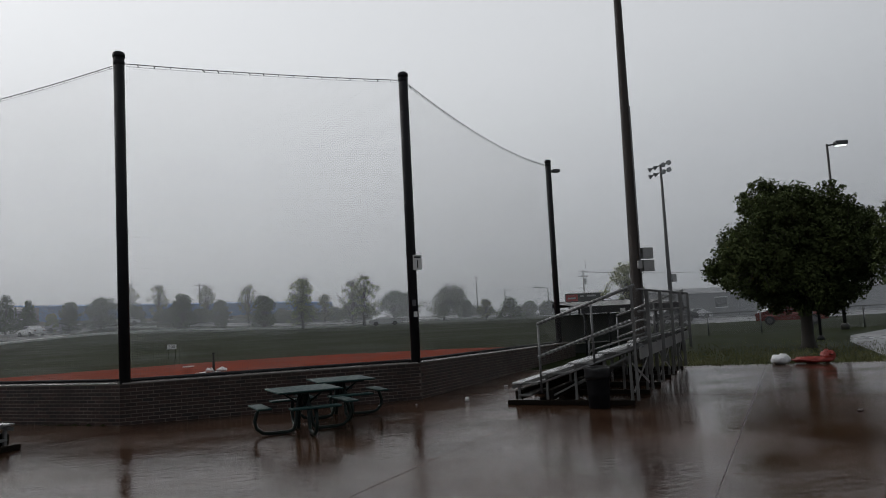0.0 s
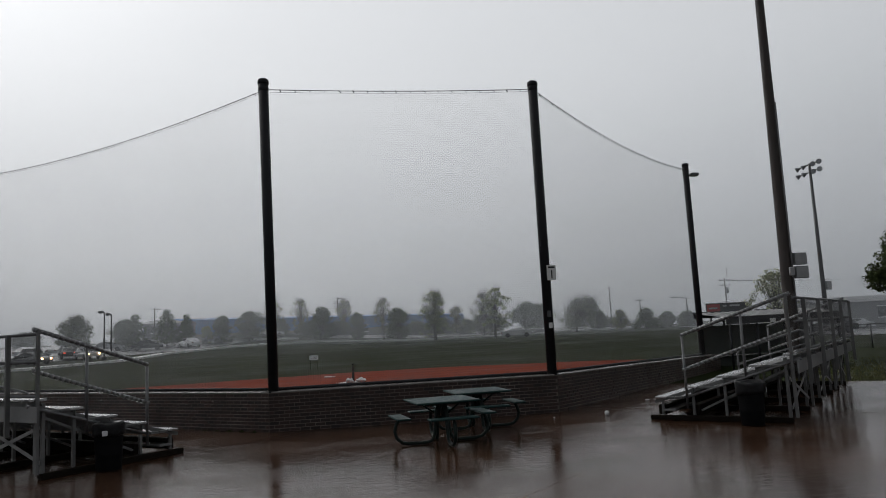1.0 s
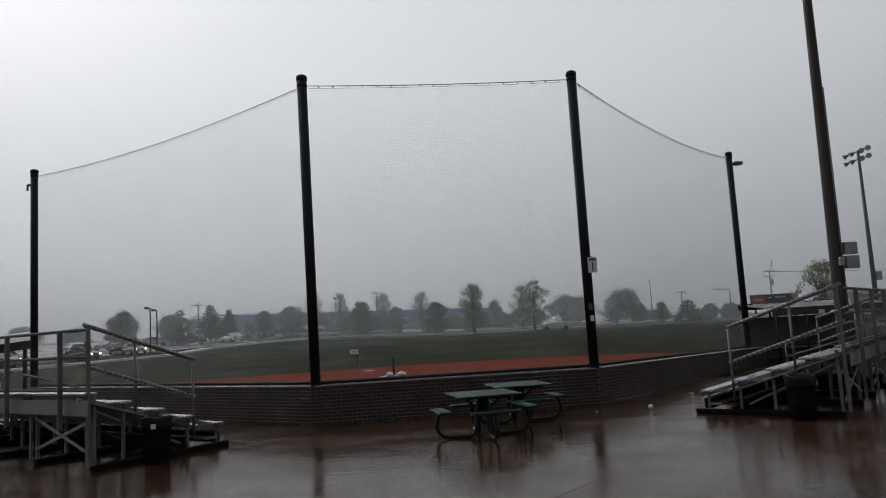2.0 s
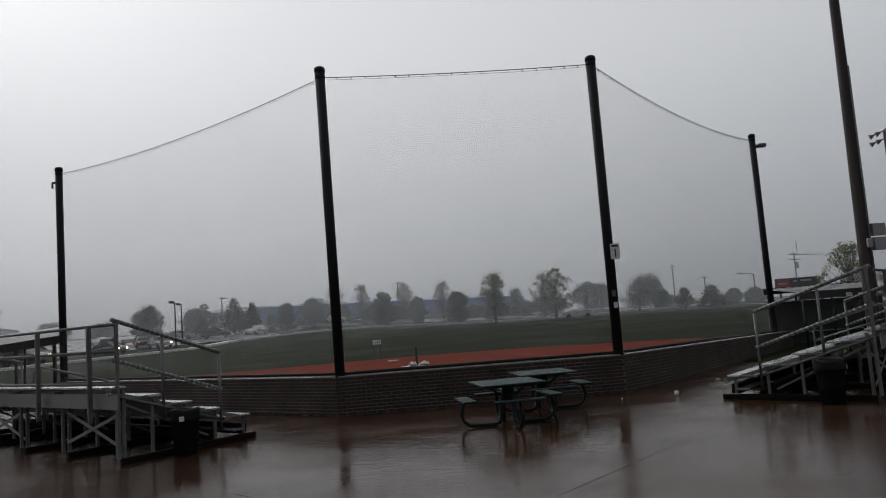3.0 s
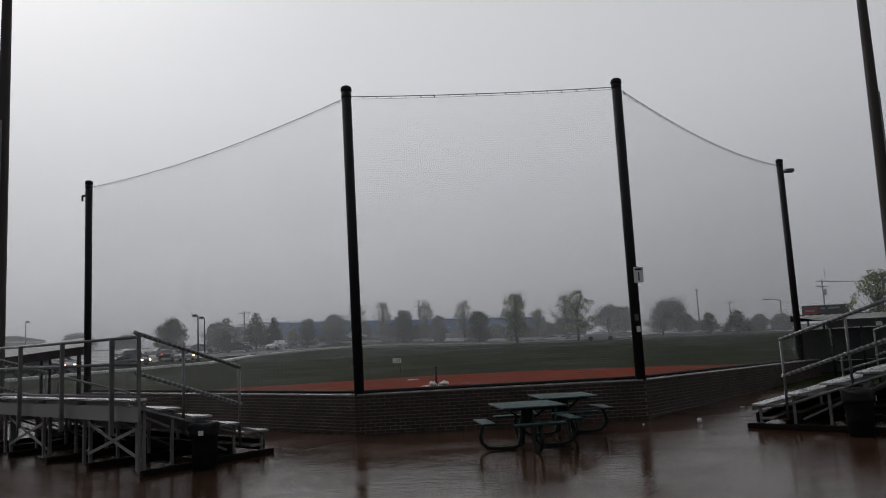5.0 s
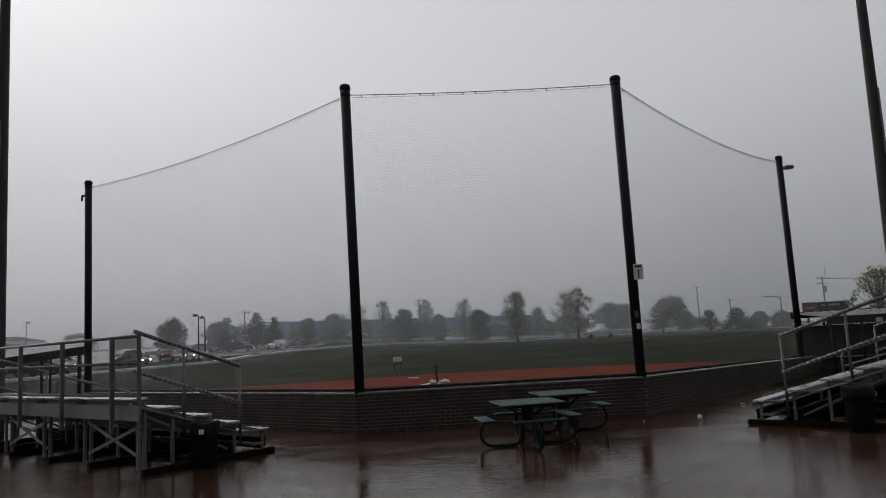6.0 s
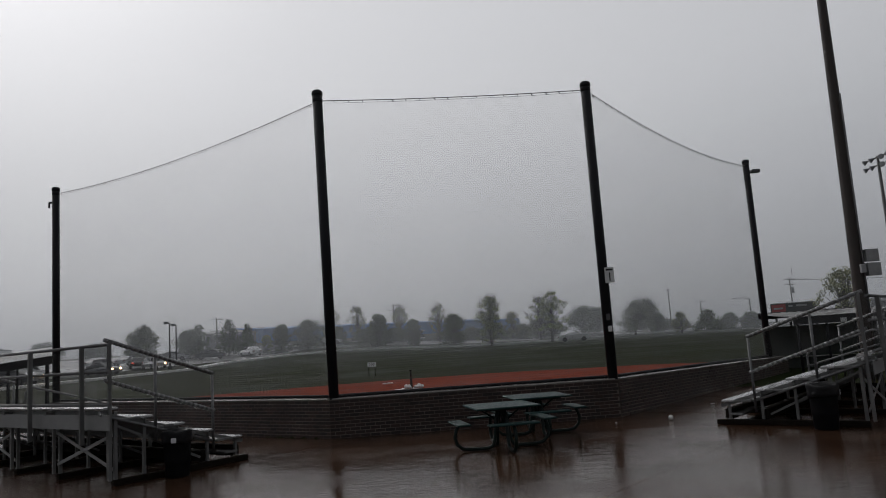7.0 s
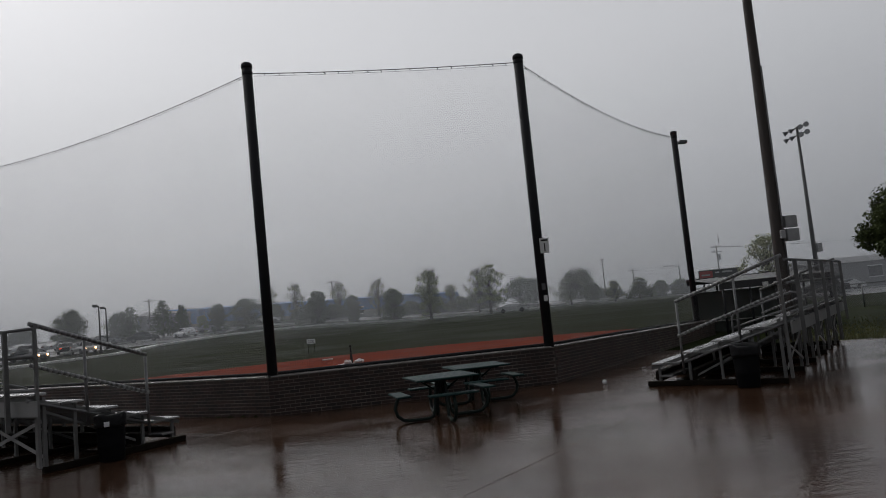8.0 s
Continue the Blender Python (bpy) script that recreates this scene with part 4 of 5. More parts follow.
def tree(x, y, top, half, kind, seed, z=None):
    """A tapered trunk with forking limbs and a loose crown of many small leaves."""
    z = field_z(x, y) if z is None else z
    h = top - z
    rng = random.Random(seed)
    words = {"dense": "dark leafy tree in the rain beyond the outfield", "con": "dark evergreen tree with a pointed crown in the rain", "sparse": "thin budding tree with bare twigs in the rain",
             "spring": "young tree with pale green spring leaves", "leafy": "tall young tree with clumps of green leaves", "dec": "wind-blown leafy tree beside the car park",
             "blossom": "small tree in pale blossom beside the dugout"}
    t = thing("tree", words[kind], "tree", pose(x, y, z), "trees beyond the field")
    trunk = Build()
    lean = rng.uniform(-0.03, 0.03) * h
    r0 = 0.022 * h + 0.03
    pts = [(0, 0, -0.15), (lean * 0.2, 0, h * 0.25), (lean * 0.6, lean * 0.3, h * 0.55), (lean, lean * 0.4, h * (0.9 if kind != "con" else 0.97))]
    trunk.tube(pts, [r0 * 1.25, r0, r0 * 0.6, r0 * 0.12], 7)
    crown = Build()
    if kind == "con":
        for i in range(26):
            k = i / 25
            zz = h * (0.10 + 0.86 * k)
            rr = half * (1 - k) ** 0.75 + 0.08
            for j in range(max(3, int(9 * (1 - k)) + 3)):
                a = rng.uniform(0, 6.28)
                q = rr * rng.uniform(0.45, 1.05)
                leaf_cloud(crown, (q * math.cos(a), q * math.sin(a), zz + rng.uniform(-0.1, 0.15)), 0.28 + 0.10 * half, 8, 0.16, rng, 0.6)
        lm = LEAF_DENSE
    else:
        base = {"dense": 0.03, "dec": 0.16, "sparse": 0.08, "spring": 0.10, "leafy": 0.24, "blossom": 0.12}[kind]
        n = {"dense": 120, "dec": 130, "sparse": 80, "spring": 90, "leafy": 46, "blossom": 80}[kind]
        per = {"dense": 60, "dec": 70, "sparse": 34, "spring": 40, "leafy": 60, "blossom": 50}[kind]
        for i in range(n):
            k = rng.random() ** 0.8
            zz = h * (base + (0.97 - base) * k)
            wide = half * (math.sin(math.pi * min(1.0, 0.24 + 0.70 * k)) ** 0.7)
            a = rng.uniform(0, 6.28)
            q = wide * math.sqrt(rng.random()) * (0.92 + 0.5 * noise.noise(Vector((math.cos(a) * 1.7, math.sin(a) * 1.7 + seed, zz * 0.9))))
            c = Vector((q * math.cos(a) + lean * k + (0.35 * half * k if kind == "dec" else 0), q * math.sin(a), zz))
            st = Vector((lean * 0.3, 0, h * (base * 0.7 + 0.45 * k)))
            trunk.tube([st, (st + c) / 2 + Vector((0, 0, -0.04 * h)), c], [r0 * 0.34, r0 * 0.2, r0 * 0.05], 4)
            leaf_cloud(crown, c, half * rng.uniform(0.08, 0.30) + 0.08, per, 0.095 if kind != "sparse" else 0.075, rng)
            if kind in ("sparse", "spring", "dec", "leafy"):
                for _ in range(4):
                    e2 = c + Vector((rng.uniform(-1, 1), rng.uniform(-1, 1), rng.uniform(0.2, 1.3))) * half * 0.42
                    trunk.tube([c, e2], [r0 * 0.10, r0 * 0.04], 3)
        lm = {"dense": LEAF_DENSE, "dec": LEAF_HAZED, "sparse": LEAF_BUD, "spring": LEAF_SPRING, "leafy": LEAF_SPRING, "blossom": BLOSSOM}[kind]
    part("trunk", trunk, BARK, t)
    part("crown", crown, lm, t, "crown of small leaves")
    return t


TREES_WEST = [("dec", -30.9, 89.7, 5.95, 2.0), ("con", -25.7, 97, 6.25, 2.0), ("dense", -27.5, 99, 5.79, 1.8), ("con", -21.8, 97, 6.79, 1.7), ("con", -19.4, 97, 6.06, 1.0), ("dense", -15.3, 99, 5.75, 1.2),
              ("dense", -12.0, 101, 6.19, 2.2), ("sparse", -9.7, 112, 8.23, 2.0), ("dense", -8.7, 108, 5.19, 1.8), ("sparse", -5.8, 114, 8.31, 1.6), ("dense", -3.8, 110, 4.81, 2.2), ("dense", -2.4, 100, 6.35, 1.6),
              ("sparse", 0.9, 116, 8.25, 1.7), ("dense", 2.7, 101, 5.41, 1.2), ("sparse", 7.0, 114, 8.0, 1.8), ("dense", 7.8, 97, 5.52, 2.0), ("dense", 0.1, 111, 4.46, 2.0), ("sparse", -33.0, 118, 6.2, 2.2),
              ("spring", -17.3, 99, 4.4, 0.8), ("dense", -52.0, 112, 5.6, 2.6), ("dense", -43.0, 108, 4.8, 2.4)]
TREES_EAST = [("spring", 11.7, 88, 7.08, 2.0), ("sparse", 18.0, 110, 5.97, 1.4), ("sparse", 20.3, 100, 7.36, 2.1), ("leafy", 19.2, 88, 7.35, 2.0), ("dense", 22.6, 112, 4.51, 2.0), ("dense", 28.3, 108, 5.93, 2.5),
              ("dense", 32.0, 112, 5.77, 2.0), ("dec", 32.4, 96, 5.6, 3.2), ("dense", 38.5, 104, 3.95, 1.5), ("dense", 43.9, 112, 2.84, 2.4), ("sparse", 35.6, 88, 3.59, 1.1), ("dense", 12.5, 116, 3.9, 2.4), ("dense", 16.4, 117, 4.2, 2.6), ("dense", 20.5, 116, 3.8, 2.4), ("dense", 25.2, 117, 4.1, 2.6), ("con", 39.9, 90, 3.81, 1.9),
              ("dense", 46.2, 97, 3.26, 1.2), ("dense", 48.7, 96, 3.08, 1.5), ("dense", 51.0, 112, 2.28, 2.8), ("blossom", 39.0, 60, 6.0, 2.0)]
for i, (k, x, y, top, half) in enumerate(TREES_WEST + TREES_EAST):
    tree(x, y, top, half, k, 100 + i)


def near_tree(x, y, turn, lobes, seed, bottom=1.35):
    """A broad dark-leaved shade tree: lobes of foliage (x, y, z, radius) on forking limbs, with leaf sprays standing out round the edge."""
    rng = random.Random(seed)
    t = thing("shade_tree", "broad dark green shade tree on the grass verge", "tree", pose(x, y, field_z(x, y), 0, 0, turn), "shade trees")
    trunk, crown = Build(), Build()
    trunk.lathe([(0.36, -0.1), (0.25, 0.12), (0.20, 0.5), (0.19, 1.0), (0.24, 1.5)], 12)

    def way():
        return Vector((rng.gauss(0, 1), rng.gauss(0, 1), rng.gauss(0, 1))).normalized()
    for lx, ly, lz, lr in lobes:
        c0 = Vector((lx, ly, lz))
        st = Vector((0, 0, 1.2 + 0.15 * lz))
        trunk.tube([st, st * 0.5 + c0 * 0.5 + Vector((0, 0, 0.15)), c0], [0.12, 0.07, 0.03], 6)
        for _ in range(int(26 * lr * lr) + 6):
            c = c0 + way() * lr * 0.86 * rng.random() ** 0.4
            if c.z > bottom:
                leaf_cloud(crown, c, rng.uniform(0.28, 0.48), 110, 0.065, rng, 0.9)
        for _ in range(int(46 * lr * lr) + 12):
            d = way()
            c = c0 + d * lr * rng.uniform(0.92, 1.16)
            if c.z < bottom - 0.1:
                continue
            trunk.tube([c0 + d * lr * 0.5, c], [0.02, 0.006], 3)
            leaf_cloud(crown, c, rng.uniform(0.10, 0.24), 34, 0.06, rng, 0.9)
    part("trunk", trunk, BARK, t)
    part("crown", crown, LEAF, t, "dense crown of dark lobed leaves")
    return t


near_tree(20.4, 20.05, -45, [(0, 0, 3.2, 1.6), (0.0, 0.1, 5.25, 0.62), (-0.5, 0.3, 4.9, 0.9), (-1.15, 0.2, 5.45, 0.72), (-0.85, -0.5, 4.4, 1.15), (0.45, 0.3, 4.4, 1.1), (1.15, -0.2, 5.15, 0.6), (-2.0, 0.1, 3.9, 0.75),
                             (-2.05, -0.3, 2.9, 0.75), (-2.85, 0.2, 2.95, 0.38), (-1.4, -0.9, 3.1, 1.1), (1.45, -0.4, 3.6, 1.15), (1.75, 0.5, 2.9, 0.85), (-1.2, 0.4, 2.25, 0.75),
                             (0.2, -0.8, 2.3, 0.9), (1.2, 0.0, 2.2, 0.75), (1.85, 0.2, 4.3, 0.6), (0.2, 1.2, 3.6, 1.3), (-0.6, 0.1, 1.95, 0.75), (0.7, 0.3, 1.9, 0.7)], 5, 1.3)
near_tree(21.9, 14.3, -55, [(0, 0, 3.3, 1.8), (-1.6, 0.1, 3.2, 1.1), (-2.4, 0.2, 3.9, 0.65), (-2.4, -0.2, 2.7, 0.65), (-1.3, 0.3, 4.6, 0.8), (0.6, 0.1, 4.8, 1.2),
                            (1.7, -0.3, 3.4, 1.4), (0.2, -1.2, 2.6, 1.1), (1.5, 0.3, 2.2, 1.0), (-1.2, 0.2, 2.0, 0.8)], 9)


# ---- lamps and utility poles ----
def shoebox_lamp(x, y, h, head, turn, lit):
    t = thing("street_lamp", "shoebox lamp on a dark steel pole" + (", switched on" if lit else ""), "lamp", pose(x, y, field_z(x, y), 0, 0, turn), "car park lamps")
    part("pole", Build().tube([(0, 0, 0), (0, 0, h)], [0.09, 0.06], 10), STEELPOLE, t)
    part("footing", Build().lathe([(0.22, -0.05), (0.22, 0.24), (0.14, 0.34)], 16), STEELPOLE, t)
    out = 0.42 if head > 0.55 else 0.10
    part("arm", Build().beam((0, 0, h - 0.08), (out + 0.08, 0, h - 0.02), 0.07, 0.07), STEELPOLE, t)
    hd = part("head", Build().slab(out, out + head, -0.2, 0.2, h - 0.10, h + 0.14, 0.03), LAMPBODY, t, "flat rectangular lamp head")
    part("lens", Build().slab(out + 0.05, out - 0.05 + head, -0.15, 0.15, h - 0.125, h - 0.10, 0.005), LAMP_GLOW if lit else LENS, hd)
    return t


shoebox_lamp(32.6, 29.6, 10.1, 0.62, -22, True)
shoebox_lamp(-22.8, 75, 5.7 - field_z(-22.8, 75), 0.42, 180, False)
shoebox_lamp(-24.2, 82, 5.8 - field_z(-24.2, 82), 0.42, 180, False)
shoebox_lamp(-63, 118, 5.0, 0.5, 0, False)
sp = thing("sign_post", "thin black steel post on the verge", "post", pose(24.35, 23.3, field_z(24.35, 23.3)))
part("post_shaft", Build().tube([(0, 0, -0.1), (0, 0, 4.4)], 0.06, 10), BLACK_STEEL, sp)
part("post_base", Build().lathe([(0.16, 0), (0.16, 0.1), (0.08, 0.2)], 12), BLACK_STEEL, sp)


def utility_pole(x, y, top, arms):
    z = field_z(x, y)
    t = thing("utility_pole", "distant timber utility pole with crossarms in the rain", "pole", pose(x, y, z), "utility poles")
    part("shaft", Build().tube([(0, 0, -0.1), (0, 0, top - z)], [0.14, 0.09], 8), WOODPOLE, t)
    for i in range(arms):
        zz = top - z - 0.35 - 0.8 * i
        am = part("crossarm", Build().box(-0.95, 0.95, -0.05, 0.05, zz - 0.045, zz + 0.045), WOODPOLE, t)
        for q in (-0.85, -0.4, 0.4, 0.85):
            part("insulator", Build().tube([(q, 0, zz + 0.06), (q, 0, zz + 0.24)], 0.045, 6), LAMPBODY, am)
    return t


utility_pole(0.0, 135, 9.75, 2)
utility_pole(-28.8, 120, 8.44, 1)
up = utility_pole(62.9, 110, 8.55, 2)
part("transformer", Build().tube([(0.3, -0.1, 4.6), (0.3, -0.1, 5.6)], 0.22, 10), LAMPBODY, up)
part("insulator_mast", Build().tube([(0.55, 0, 7.4), (0.55, 0, 8.9)], 0.05, 6), WOODPOLE, up)
utility_pole(56.7, 130, 6.62, 1)
mp_ = thing("steel_pole", "distant slim steel pole in the rain", "pole", pose(46.9, 120, field_z(46.9, 120)))
part("shaft", Build().tube([(0, 0, 0), (0, 0, 6.4)], [0.12, 0.07], 8), STEELPOLE, mp_)
part("head", Build().slab(-0.3, 0.3, -0.15, 0.15, 6.35, 6.55, 0.03), LAMPBODY, mp_)
cb = thing("street_lamp", "cobra-head street lamp on a steel pole beyond the outfield", "lamp", pose(53.4, 105, field_z(53.4, 105)))
part("pole", Build().tube([(0, 0, 0), (0, 0, 3.9)], [0.13, 0.09], 8), STEELPOLE, cb)
part("arm", Build().tube([(0, 0, 3.8), (-0.7, 0, 4.05), (-2.0, 0, 4.1)], 0.05, 6), STEELPOLE, cb)
part("head", Build().slab(-2.6, -1.9, -0.14, 0.14, 4.02, 4.18, 0.04), LAMPBODY, cb)
wires = Build()
for q in (-1.0, -0.45, 0.45):
    for (ax, ay, az), (bx, by, bz) in (((62.9, 110, 8.2), (110, 104, 7.6)),):
        wires.tube([(ax + (bx - ax) * i / 10 + q, ay + (by - ay) * i / 10, az + (bz - az) * i / 10 - 2.4 * (i / 10) * (1 - i / 10)) for i in range(11)], 0.02, 3, False)
whole("power_lines", wires, INK, "thin power lines slung from timber utility poles", "cable", kind="stuff")

# floodlight mast with two rows of lamps
fm = thing("floodlight_mast", "tall steel floodlight mast with two rows of round lamps", "floodlight", pose(49.7, 67.9, 0))
part("shaft", Build().tube([(0, 0, -0.1), (0, 0, 17.65)], [0.26, 0.13], 12), STEELPOLE, fm)
part("base_box", Build().slab(0.25, 0.75, -0.3, 0.1, 4.3, 5.2, 0.03), CONTROL, fm, "grey control cabinet")
for row, z in enumerate((17.55, 16.75)):
    arm = part("crossarm", Build().beam((0.16, 1.85, z), (-0.16, -1.75, z), 0.1, 0.1), STEELPOLE, fm)
    for i in range(4):
        k = -1.75 + 3.4 * i / 3
        o = Vector((-0.09 * k, -k, z + 0.02))
        hd = Vector((-0.78, 0.42, -0.42)).normalized() if i < 2 else Vector((-0.50, -0.78, -0.30)).normalized()
        lamp = Build().tube([o, o + hd * 0.16, o + hd * 0.30, o + hd * 0.46, o + hd * 0.48], [0.09, 0.13, 0.22, 0.28, 0.26], 14)
        lp = part("lamp", lamp, LAMPBODY, fm)
        part("lens", Build().tube([o + hd * 0.481, o + hd * 0.50], [0.245, 0.225], 14), LENS, lp)

# ---- scoreboard ----
sb = thing("scoreboard", "black and red scoreboard on posts beyond the outfield", "scoreboard", axes(36.7, 68.2, field_z(37, 68) + 0.33, 5.2, -0.6) @ Matrix.Scale(0.8, 4))
part("board", Build().box(0, 5.4, -0.08, 0.12, 1.35, 2.95), SCORE_BLACK, sb)
part("panel", Build().box(0.05, 1.75, -0.11, -0.084, 1.95, 2.85), SCORE_RED, sb, "red sponsor panel")
for x0, x1, z0, z1 in ((2.1, 2.6, 2.5, 2.68), (3.0, 4.3, 2.5, 2.72), (0.2, 1.5, 1.5, 1.72), (2.2, 3.1, 1.6, 1.85), (3.5, 4.8, 1.6, 1.85), (0.3, 1.4, 2.25, 2.45)):
    part("bar", Build().box(x0, x1, -0.115, -0.086, z0, z1), CONTROL, sb, "pale bar of lettering")
part("trim", Build().box(-0.03, 5.43, -0.1, 0.14, 2.95, 3.02), WHITE, sb, "white top trim")
for x in (0.6, 2.7, 4.8):
    part("post", Build().box(x - 0.1, x + 0.1, 0.13, 0.33, -0.7, 2.9), STEELPOLE, sb)


# ---- buildings ----
def shed(name, label, x0, x1, y, depth, h0, h1, wall_m, band_m, roof_m, n_win, band=1.2, ang=0.0):
    z = field_z((x0 + x1) / 2, y)
    ln = x1 - x0
    t = thing(name, label, "building", pose(x0, y, z, 0, 0, ang))
    part("wall", Build().box(0, ln, 0, depth, -0.6, h0 - band), wall_m, t)
    part("band", Build().box(-0.05, ln + 0.05, -0.06, depth, h0 - band, h0), band_m, t, "coloured metal band under the roof")
    b = Build().add([(-0.3, -0.4, h0 + 0.02), (ln + 0.3, -0.4, h0 + 0.02), (ln + 0.3, depth / 2, h1), (-0.3, depth / 2, h1), (-0.3, depth + 0.4, h0 + 0.02), (ln + 0.3, depth + 0.4, h0 + 0.02)],
                    [(0, 1, 2, 3), (3, 2, 5, 4), (0, 3, 4), (1, 5, 2), (0, 4, 5, 1)])
    part("roof", b, roof_m, t)
    for i in range(n_win):
        x = ln * (i + 0.5) / n_win
        w = part("window", Build().box(x - 0.75, x + 0.75, -0.05, 0.02, 1.2, 2.4), GLASS, t)
        part("frame", Build().box(x - 0.85, x + 0.85, -0.07, -0.051, 1.1, 1.2).box(x - 0.85, x + 0.85, -0.07, -0.051, 2.4, 2.5), WHITE, w)
    return t


shed("warehouse", "long low blue metal warehouse beyond the road", -21, 39.6, 118, 22, 4.0, 4.7, GREYWALL, BLUE, BLUE, 12, 2.2, 37.6)
shed("warehouse", "low grey metal shed beside the blue warehouse", -30.5, -22.5, 120, 12, 2.6, 3.4, GREYWALL, GREYWALL, ROOF_METAL, 2, 0.6)
shed("warehouse", "low white-roofed building behind the car park", -112, -72, 120, 22, 2.6, 3.4, GREYWALL, WHITE, ROOF_METAL, 5, 0.5)
shed("warehouse", "long grey industrial building behind the car park", 56, 124, 77, 18, 3.0, 3.9, GREYWALL, GREYWALL, FASCIA, 5, 0.6, -14)


# ---- vehicles ----
def car(x, y, turn, paint, label, lights="", tall=0.0, z=None):
    z = field_z(x, y) + 0.03 if z is None else z
    t = thing("car", label, "car", pose(x, y, z, 0, 0, turn) @ Matrix.Scale(0.8 if y > 70 else 1.0, 4), "parked cars")
    side = [(-2.2, 0.32), (-2.22, 0.62), (-2.12, 0.86), (-1.55, 0.95 + tall * 0.2), (-1.0, 1.36 + tall), (-0.4, 1.46 + tall), (0.45, 1.43 + tall), (1.05, 1.0 + tall * 0.2), (1.85, 0.88), (2.18, 0.70), (2.22, 0.32)]
    def prism(profile, w0, w1):
        n = len(profile)
        v = []
        for sgn in (-1, 1):
            for px, pz in profile:
                w = w0 if pz < 0.97 else w1
                v.append((px, sgn * w, pz))
        f = [tuple(range(n))[::-1], tuple(range(n, 2 * n))] + [(i, (i + 1) % n, n + (i + 1) % n, n + i) for i in range(n)]
        return Build().add(v, f)
    body = part("body", prism(side, 0.88, 0.70), PAINTS[paint], t)
    glass = [(-1.42, 0.98 + tall * 0.2), (-0.98, 1.30 + tall), (-0.35, 1.385 + tall), (0.40, 1.36 + tall), (0.92, 1.02 + tall * 0.2)]
    part("windows", prism(glass, 0.80, 0.735), GLASS, t, "dark side glass")
    part("windscreen", Build().add([(0.52, -0.62, 1.41 + tall), (0.52, 0.62, 1.41 + tall), (1.07, 0.72, 1.02 + tall * 0.2), (1.07, -0.72, 1.02 + tall * 0.2), (0.50, -0.62, 1.36 + tall), (0.50, 0.62, 1.36 + tall), (1.03, 0.72, 0.98), (1.03, -0.72, 0.98)],
         [(0, 3, 2, 1), (4, 5, 6, 7), (0, 1, 5, 4), (2, 3, 7, 6), (1, 2, 6, 5), (0, 4, 7, 3)]), GLASS, t, "dark windscreen")
    for sx in (-1.35, 1.38):
        for sy in (-0.82, 0.82):
            w = part("wheel", Build().tube([(sx, sy - 0.1, 0.32), (sx, sy + 0.1, 0.32)], 0.32, 16), TYRE, t)
            part("rim", Build().tube([(sx, sy - 0.105, 0.32), (sx, sy + 0.105, 0.32)], 0.19, 12), LAMPBODY, w)
    for sy in (-0.62, 0.62):
        part("headlight", Build().tube([(2.14, sy, 0.66), (2.26, sy, 0.66)], 0.12, 10), HEAD_GLOW if "h" in lights else LENS, t)
        part("tail_light", Build().slab(-2.26, -2.18, sy - 0.14, sy + 0.14, 0.66, 0.82, 0.01), TAIL_GLOW if "t" in lights else PAINTS["red"], t)
    return t


# Flattened and set on the grass short of the road to fit the camera's view.
car(20.5, 82.4, -12, "white", "white saloon car short of the far road, placed to fit the camera's view", tall=-0.16)
car(-17.9, 91.0, 128, "white", "white saloon car in the wet car park")
car(-28.2, 71.9, -26, "dark", "dark car with headlights on in the rain", "h")
car(-24.9, 76.6, -52, "silver", "silver car with headlights on in the rain", "h")
car(-28.9, 56.3, -8, "dark", "dark car with headlights on in the rain", "h")
car(-27.6, 79.5, 112, "dark", "dark car with tail lights on in the rain", "t")
car(-32.5, 66, 80, "silver", "silver car parked in the wet car park")
car(-36.0, 67, 82, "white", "white car parked in the wet car park")
car(-40.5, 70, 80, "silver", "silver car parked in the wet car park", tall=0.25)
car(-30.5, 78, 82, "dark", "dark car parked in the wet car park", tall=0.25)
car(-22.5, 90.0, 12, "dark", "dark car parked under the evergreens")
car(-27.5, 92.0, 8, "silver", "silver car parked under the evergreens")
car(-31.5, 88.0, 80, "silver", "silver car parked in the wet car park")
car(-34.5, 87.0, 80, "silver", "silver car parked in the wet car park")
car(-38.0, 60.5, 84, "dark", "dark car parked in the wet car park")
car(-42.5, 61.5, 84, "silver", "silver car parked in the wet car park", tall=0.2)
car(-16.5, 99.5, 20, "silver", "silver car parked near the trees")
car(-9.5, 106, 0, "white", "white car passing on the far road")
car(-3.5, 111.5, 5, "silver", "silver car parked beyond the road")
car(54.8, 70.5, 160, "white", "white car in the car park behind the fence", z=0.03)
car(57.5, 74.5, 160, "silver", "silver car in the car park behind the fence", z=0.03)
car(38.3, 39.1, -45, "red", "red car parked beyond the shade tree", z=0.03)
car(52.0, 54.0, 165, "white", "white car parked beyond the fence", z=0.03)
car(44.0, 60.0, 165, "dark", "dark car parked beyond the fence", z=0.03)


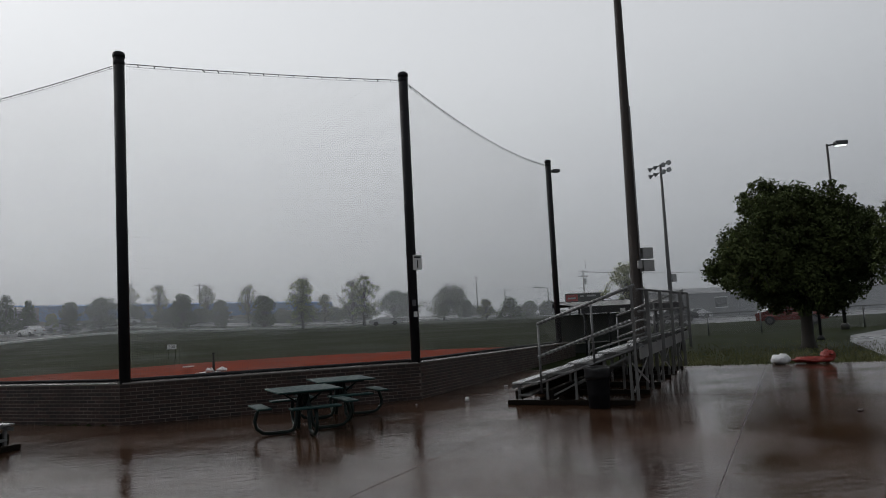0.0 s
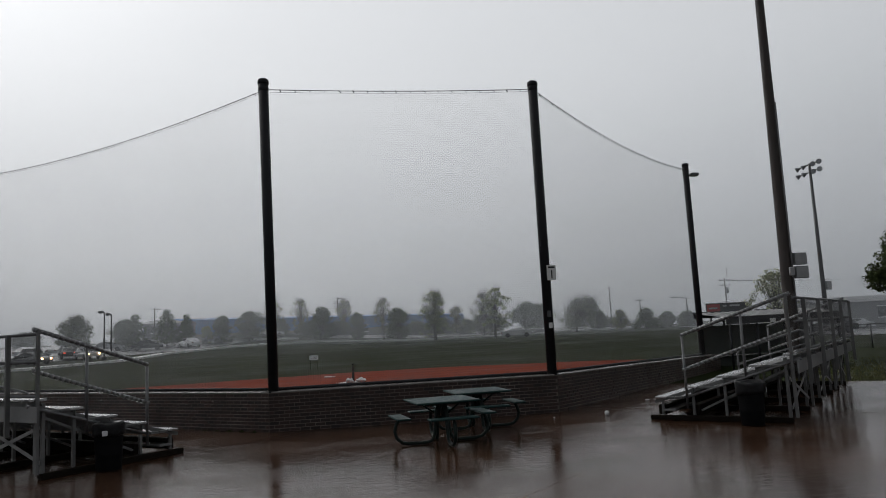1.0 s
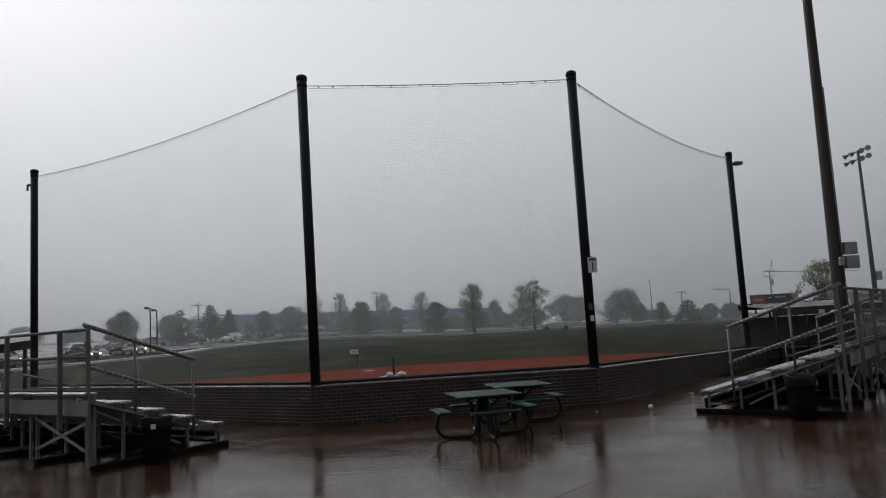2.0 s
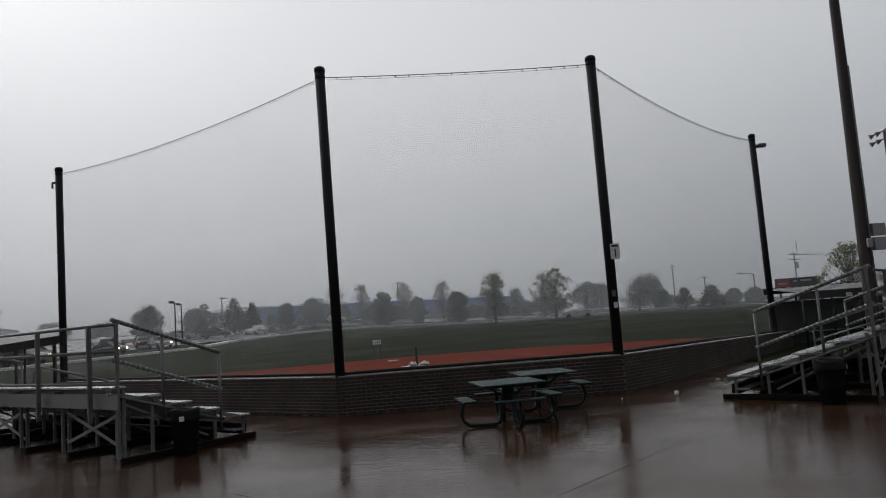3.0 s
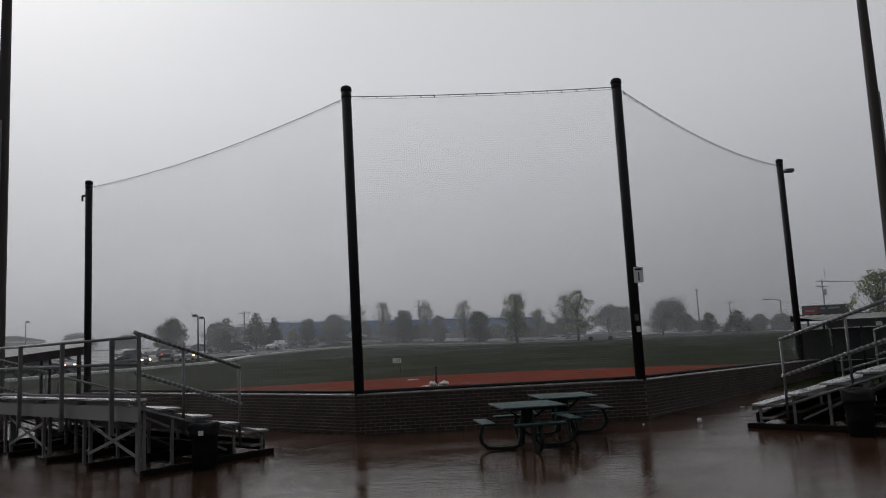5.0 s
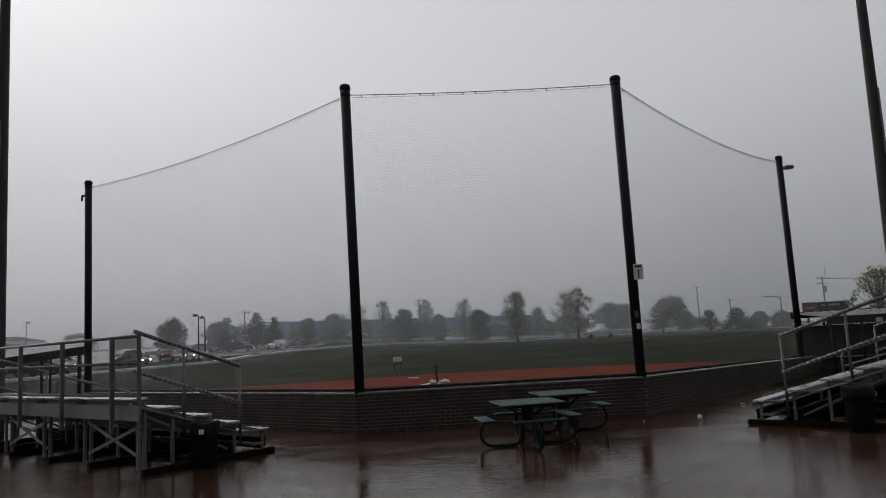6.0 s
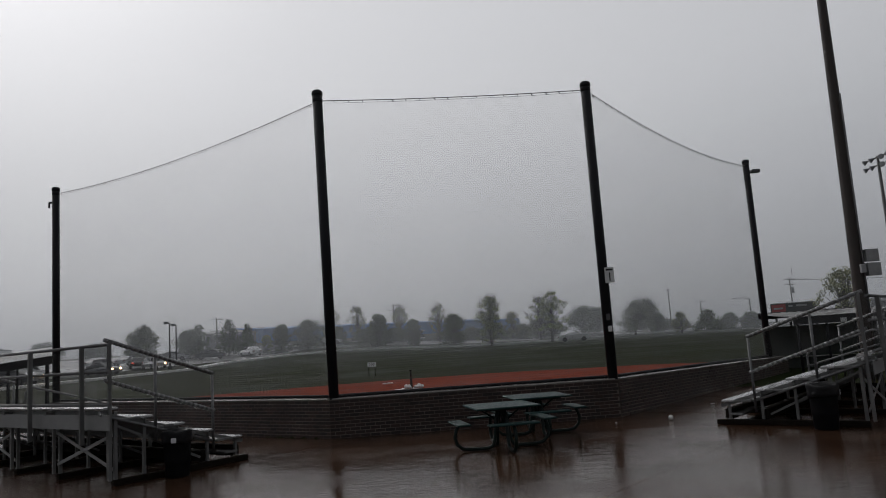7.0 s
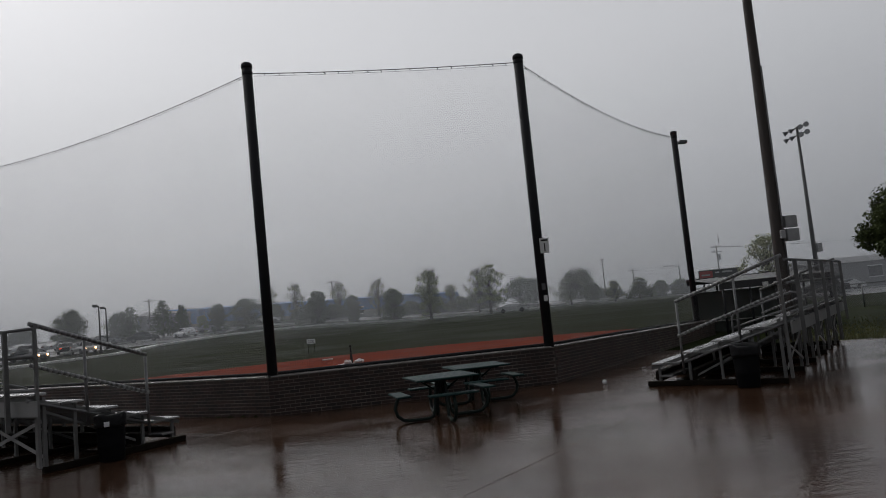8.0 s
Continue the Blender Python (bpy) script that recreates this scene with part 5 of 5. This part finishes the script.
# ---- chain-link fence behind the shade trees ----
def fence(name_pts, h):
    t = thing("fence", "galvanised chain-link fence along the grass verge", "fence")
    for (x0, y0), (x1, y1) in zip(name_pts, name_pts[1:]):
        ln = math.hypot(x1 - x0, y1 - y0)
        n = max(1, round(ln / 3.0))
        for i in range(n + 1):
            x, y = x0 + (x1 - x0) * i / n, y0 + (y1 - y0) * i / n
            part("post", Build().tube([(x, y, field_z(x, y) - 0.1), (x, y, field_z(x, y) + h + 0.03)], 0.035, 8), GALV, t)
        part("top_rail", Build().tube([(x0, y0, field_z(x0, y0) + h), (x1, y1, field_z(x1, y1) + h)], 0.025, 6), GALV, t)
        b = Build()
        chain_link(b, lambda u, v: (x0 + (x1 - x0) * u, y0 + (y1 - y0) * u, field_z(x0 + (x1 - x0) * u, y0 + (y1 - y0) * u) + 0.03 + (h - 0.04) * v), int(ln / 0.12), int(h / 0.12), 0.0025)
        part("chain_link", b, WIRE, t)
    return t


fence([(23.0, 33.0), (35.0, 30.5), (48.0, 27.5)], 1.2)

# grass tufts along the paving edge
tuft = Build()
rt = random.Random(3)
for i in range(16000):
    k = 0.16 + 0.84 * rt.random()
    x, y = 9.6 + 14.5 * k, 19.85 - 10.9 * k
    off = abs(rt.gauss(0, 0.8 if i < 2600 else 4.5)) + 0.03
    x, y = x + 0.6 * off, y + 0.8 * off
    a = rt.uniform(0, 6.28)
    hgt = rt.uniform(0.03, 0.09)
    z = field_z(x, y)
    tuft.add([(x - 0.012 * math.cos(a), y - 0.012 * math.sin(a), z), (x + 0.012 * math.cos(a), y + 0.012 * math.sin(a), z), (x + rt.uniform(-0.03, 0.03), y + rt.uniform(-0.03, 0.03), z + hgt)], [(0, 1, 2)])
whole("grass_tufts", tuft, BLADE, "rough wet grass along the paving edge", "grass", kind="stuff")

# curved see-through sheets that lay rain haze over the far field
for radius, amount in ((50, 0.03), (68, 0.07), (86, 0.19), (99, 0.18), (116, 0.10)):
    b = Build()
    n = 36
    v = []
    for i in range(n + 1):
        a = radians(-75 + 150 * i / n)
        for z in (-3.0, 12.0, 95.0):
            v.append((radius * math.sin(a) + 0.05 * z, radius * math.cos(a), z))
    b.add(v, [(i * 3 + k, i * 3 + 3 + k, i * 3 + 4 + k, i * 3 + 1 + k) for i in range(n) for k in range(2)], True)
    whole("rain", b, rain_haze_material("rain_%d" % radius, amount), "grey see-through sheet added for rain haze over the field", "rain", kind="stuff")


# ---- bricks and paving, last ----
brick_wall("wall_west", P1, P2, 1)
brick_wall("wall_middle", P2, P3, 0)
brick_wall("wall_east", P3, P4 + (P4 - P3).normalized() * 1.6, 0, 1.1)

U, N_ = Vector((0.70, 0.714)), Vector((0.714, -0.70))
CORNER, SLAB = Vector((2.61, 8.42)), 3.4


def inset(p, q, by):
    d = (q - p).normalized()
    return Vector((p.x + d.y * by, p.y - d.x * by)), Vector((q.x + d.y * by, q.y - d.x * by))


def cross_of(a, b, c, d):
    r, s = b - a, d - c
    t = ((c.x - a.x) * s.y - (c.y - a.y) * s.x) / (r.x * s.y - r.y * s.x)
    return a + r * t


w1, w2, w3 = inset(P1, P2, 0.137), inset(P2, P3, 0.137), inset(P3, P4, 0.137)
k1, k2 = cross_of(*w1, *w2), cross_of(*w2, *w3)
edge = (Vector((13.2, 17.1)), Vector((16.8, 14.4)))
k3 = cross_of(*w3, *edge)
far_right = edge[1] + (edge[1] - edge[0]) * 4.5
left_far = w1[0] + (w1[0] - w1[1]) * 0.12
outline = [(-28, -14), (far_right.x, -14), tuple(far_right), tuple(k3), tuple(k2), tuple(k1), tuple(left_far), (-28, 24)]
b = Build()
b.add([(x, y, -0.008) for x, y in outline], [tuple(range(len(outline)))])
b.add([(x, y, -0.3) for x, y in outline], [tuple(range(len(outline)))[::-1]])
n_ = len(outline)
b.add([(x, y, z) for z in (-0.3, -0.008) for x, y in outline], [(i, (i + 1) % n_, n_ + (i + 1) % n_, n_ + i) for i in range(n_)])
paving = whole("pavement", b, SILT, "rain-soaked concrete paving with silt-filled joints", "paving", kind="structure")
ZONES = [[(-28, -14), (k1.x, -14), tuple(k1), tuple(left_far), (-28, left_far.y)],
         [(k1.x, -14), (k2.x, -14), tuple(k2), tuple(k1)],
         [(k2.x, -14), (far_right.x, -14), tuple(far_right), tuple(k3), tuple(k2)]]
for i in range(-12, 12):
    for j in range(-9, 11):
        o = CORNER + U * SLAB * i + N_ * SLAB * j
        g = 0.0045
        sq = [o + U * g + N_ * g, o + U * g + N_ * (SLAB - g), o + U * (SLAB - g) + N_ * (SLAB - g), o + U * (SLAB - g) + N_ * g]
        sq = [(p.x, p.y) for p in sq]
        if (sq[1][0] - sq[0][0]) * (sq[2][1] - sq[0][1]) - (sq[1][1] - sq[0][1]) * (sq[2][0] - sq[0][0]) < 0:
            sq = sq[::-1]
        lift = rnd.uniform(-0.0015, 0.0015)
        q = Build()
        for zone in ZONES:
            c = clip(sq, zone)
            k = len(c)
            if k > 2:
                q.add([(x, y, lift) for x, y in c], [tuple(range(k))]).add([(x, y, z) for z in (-0.02, lift) for x, y in c], [(a, (a + 1) % k, k + (a + 1) % k, k + a) for a in range(k)])
        if q.v:
            part("slab", q, CONCRETE, paving)
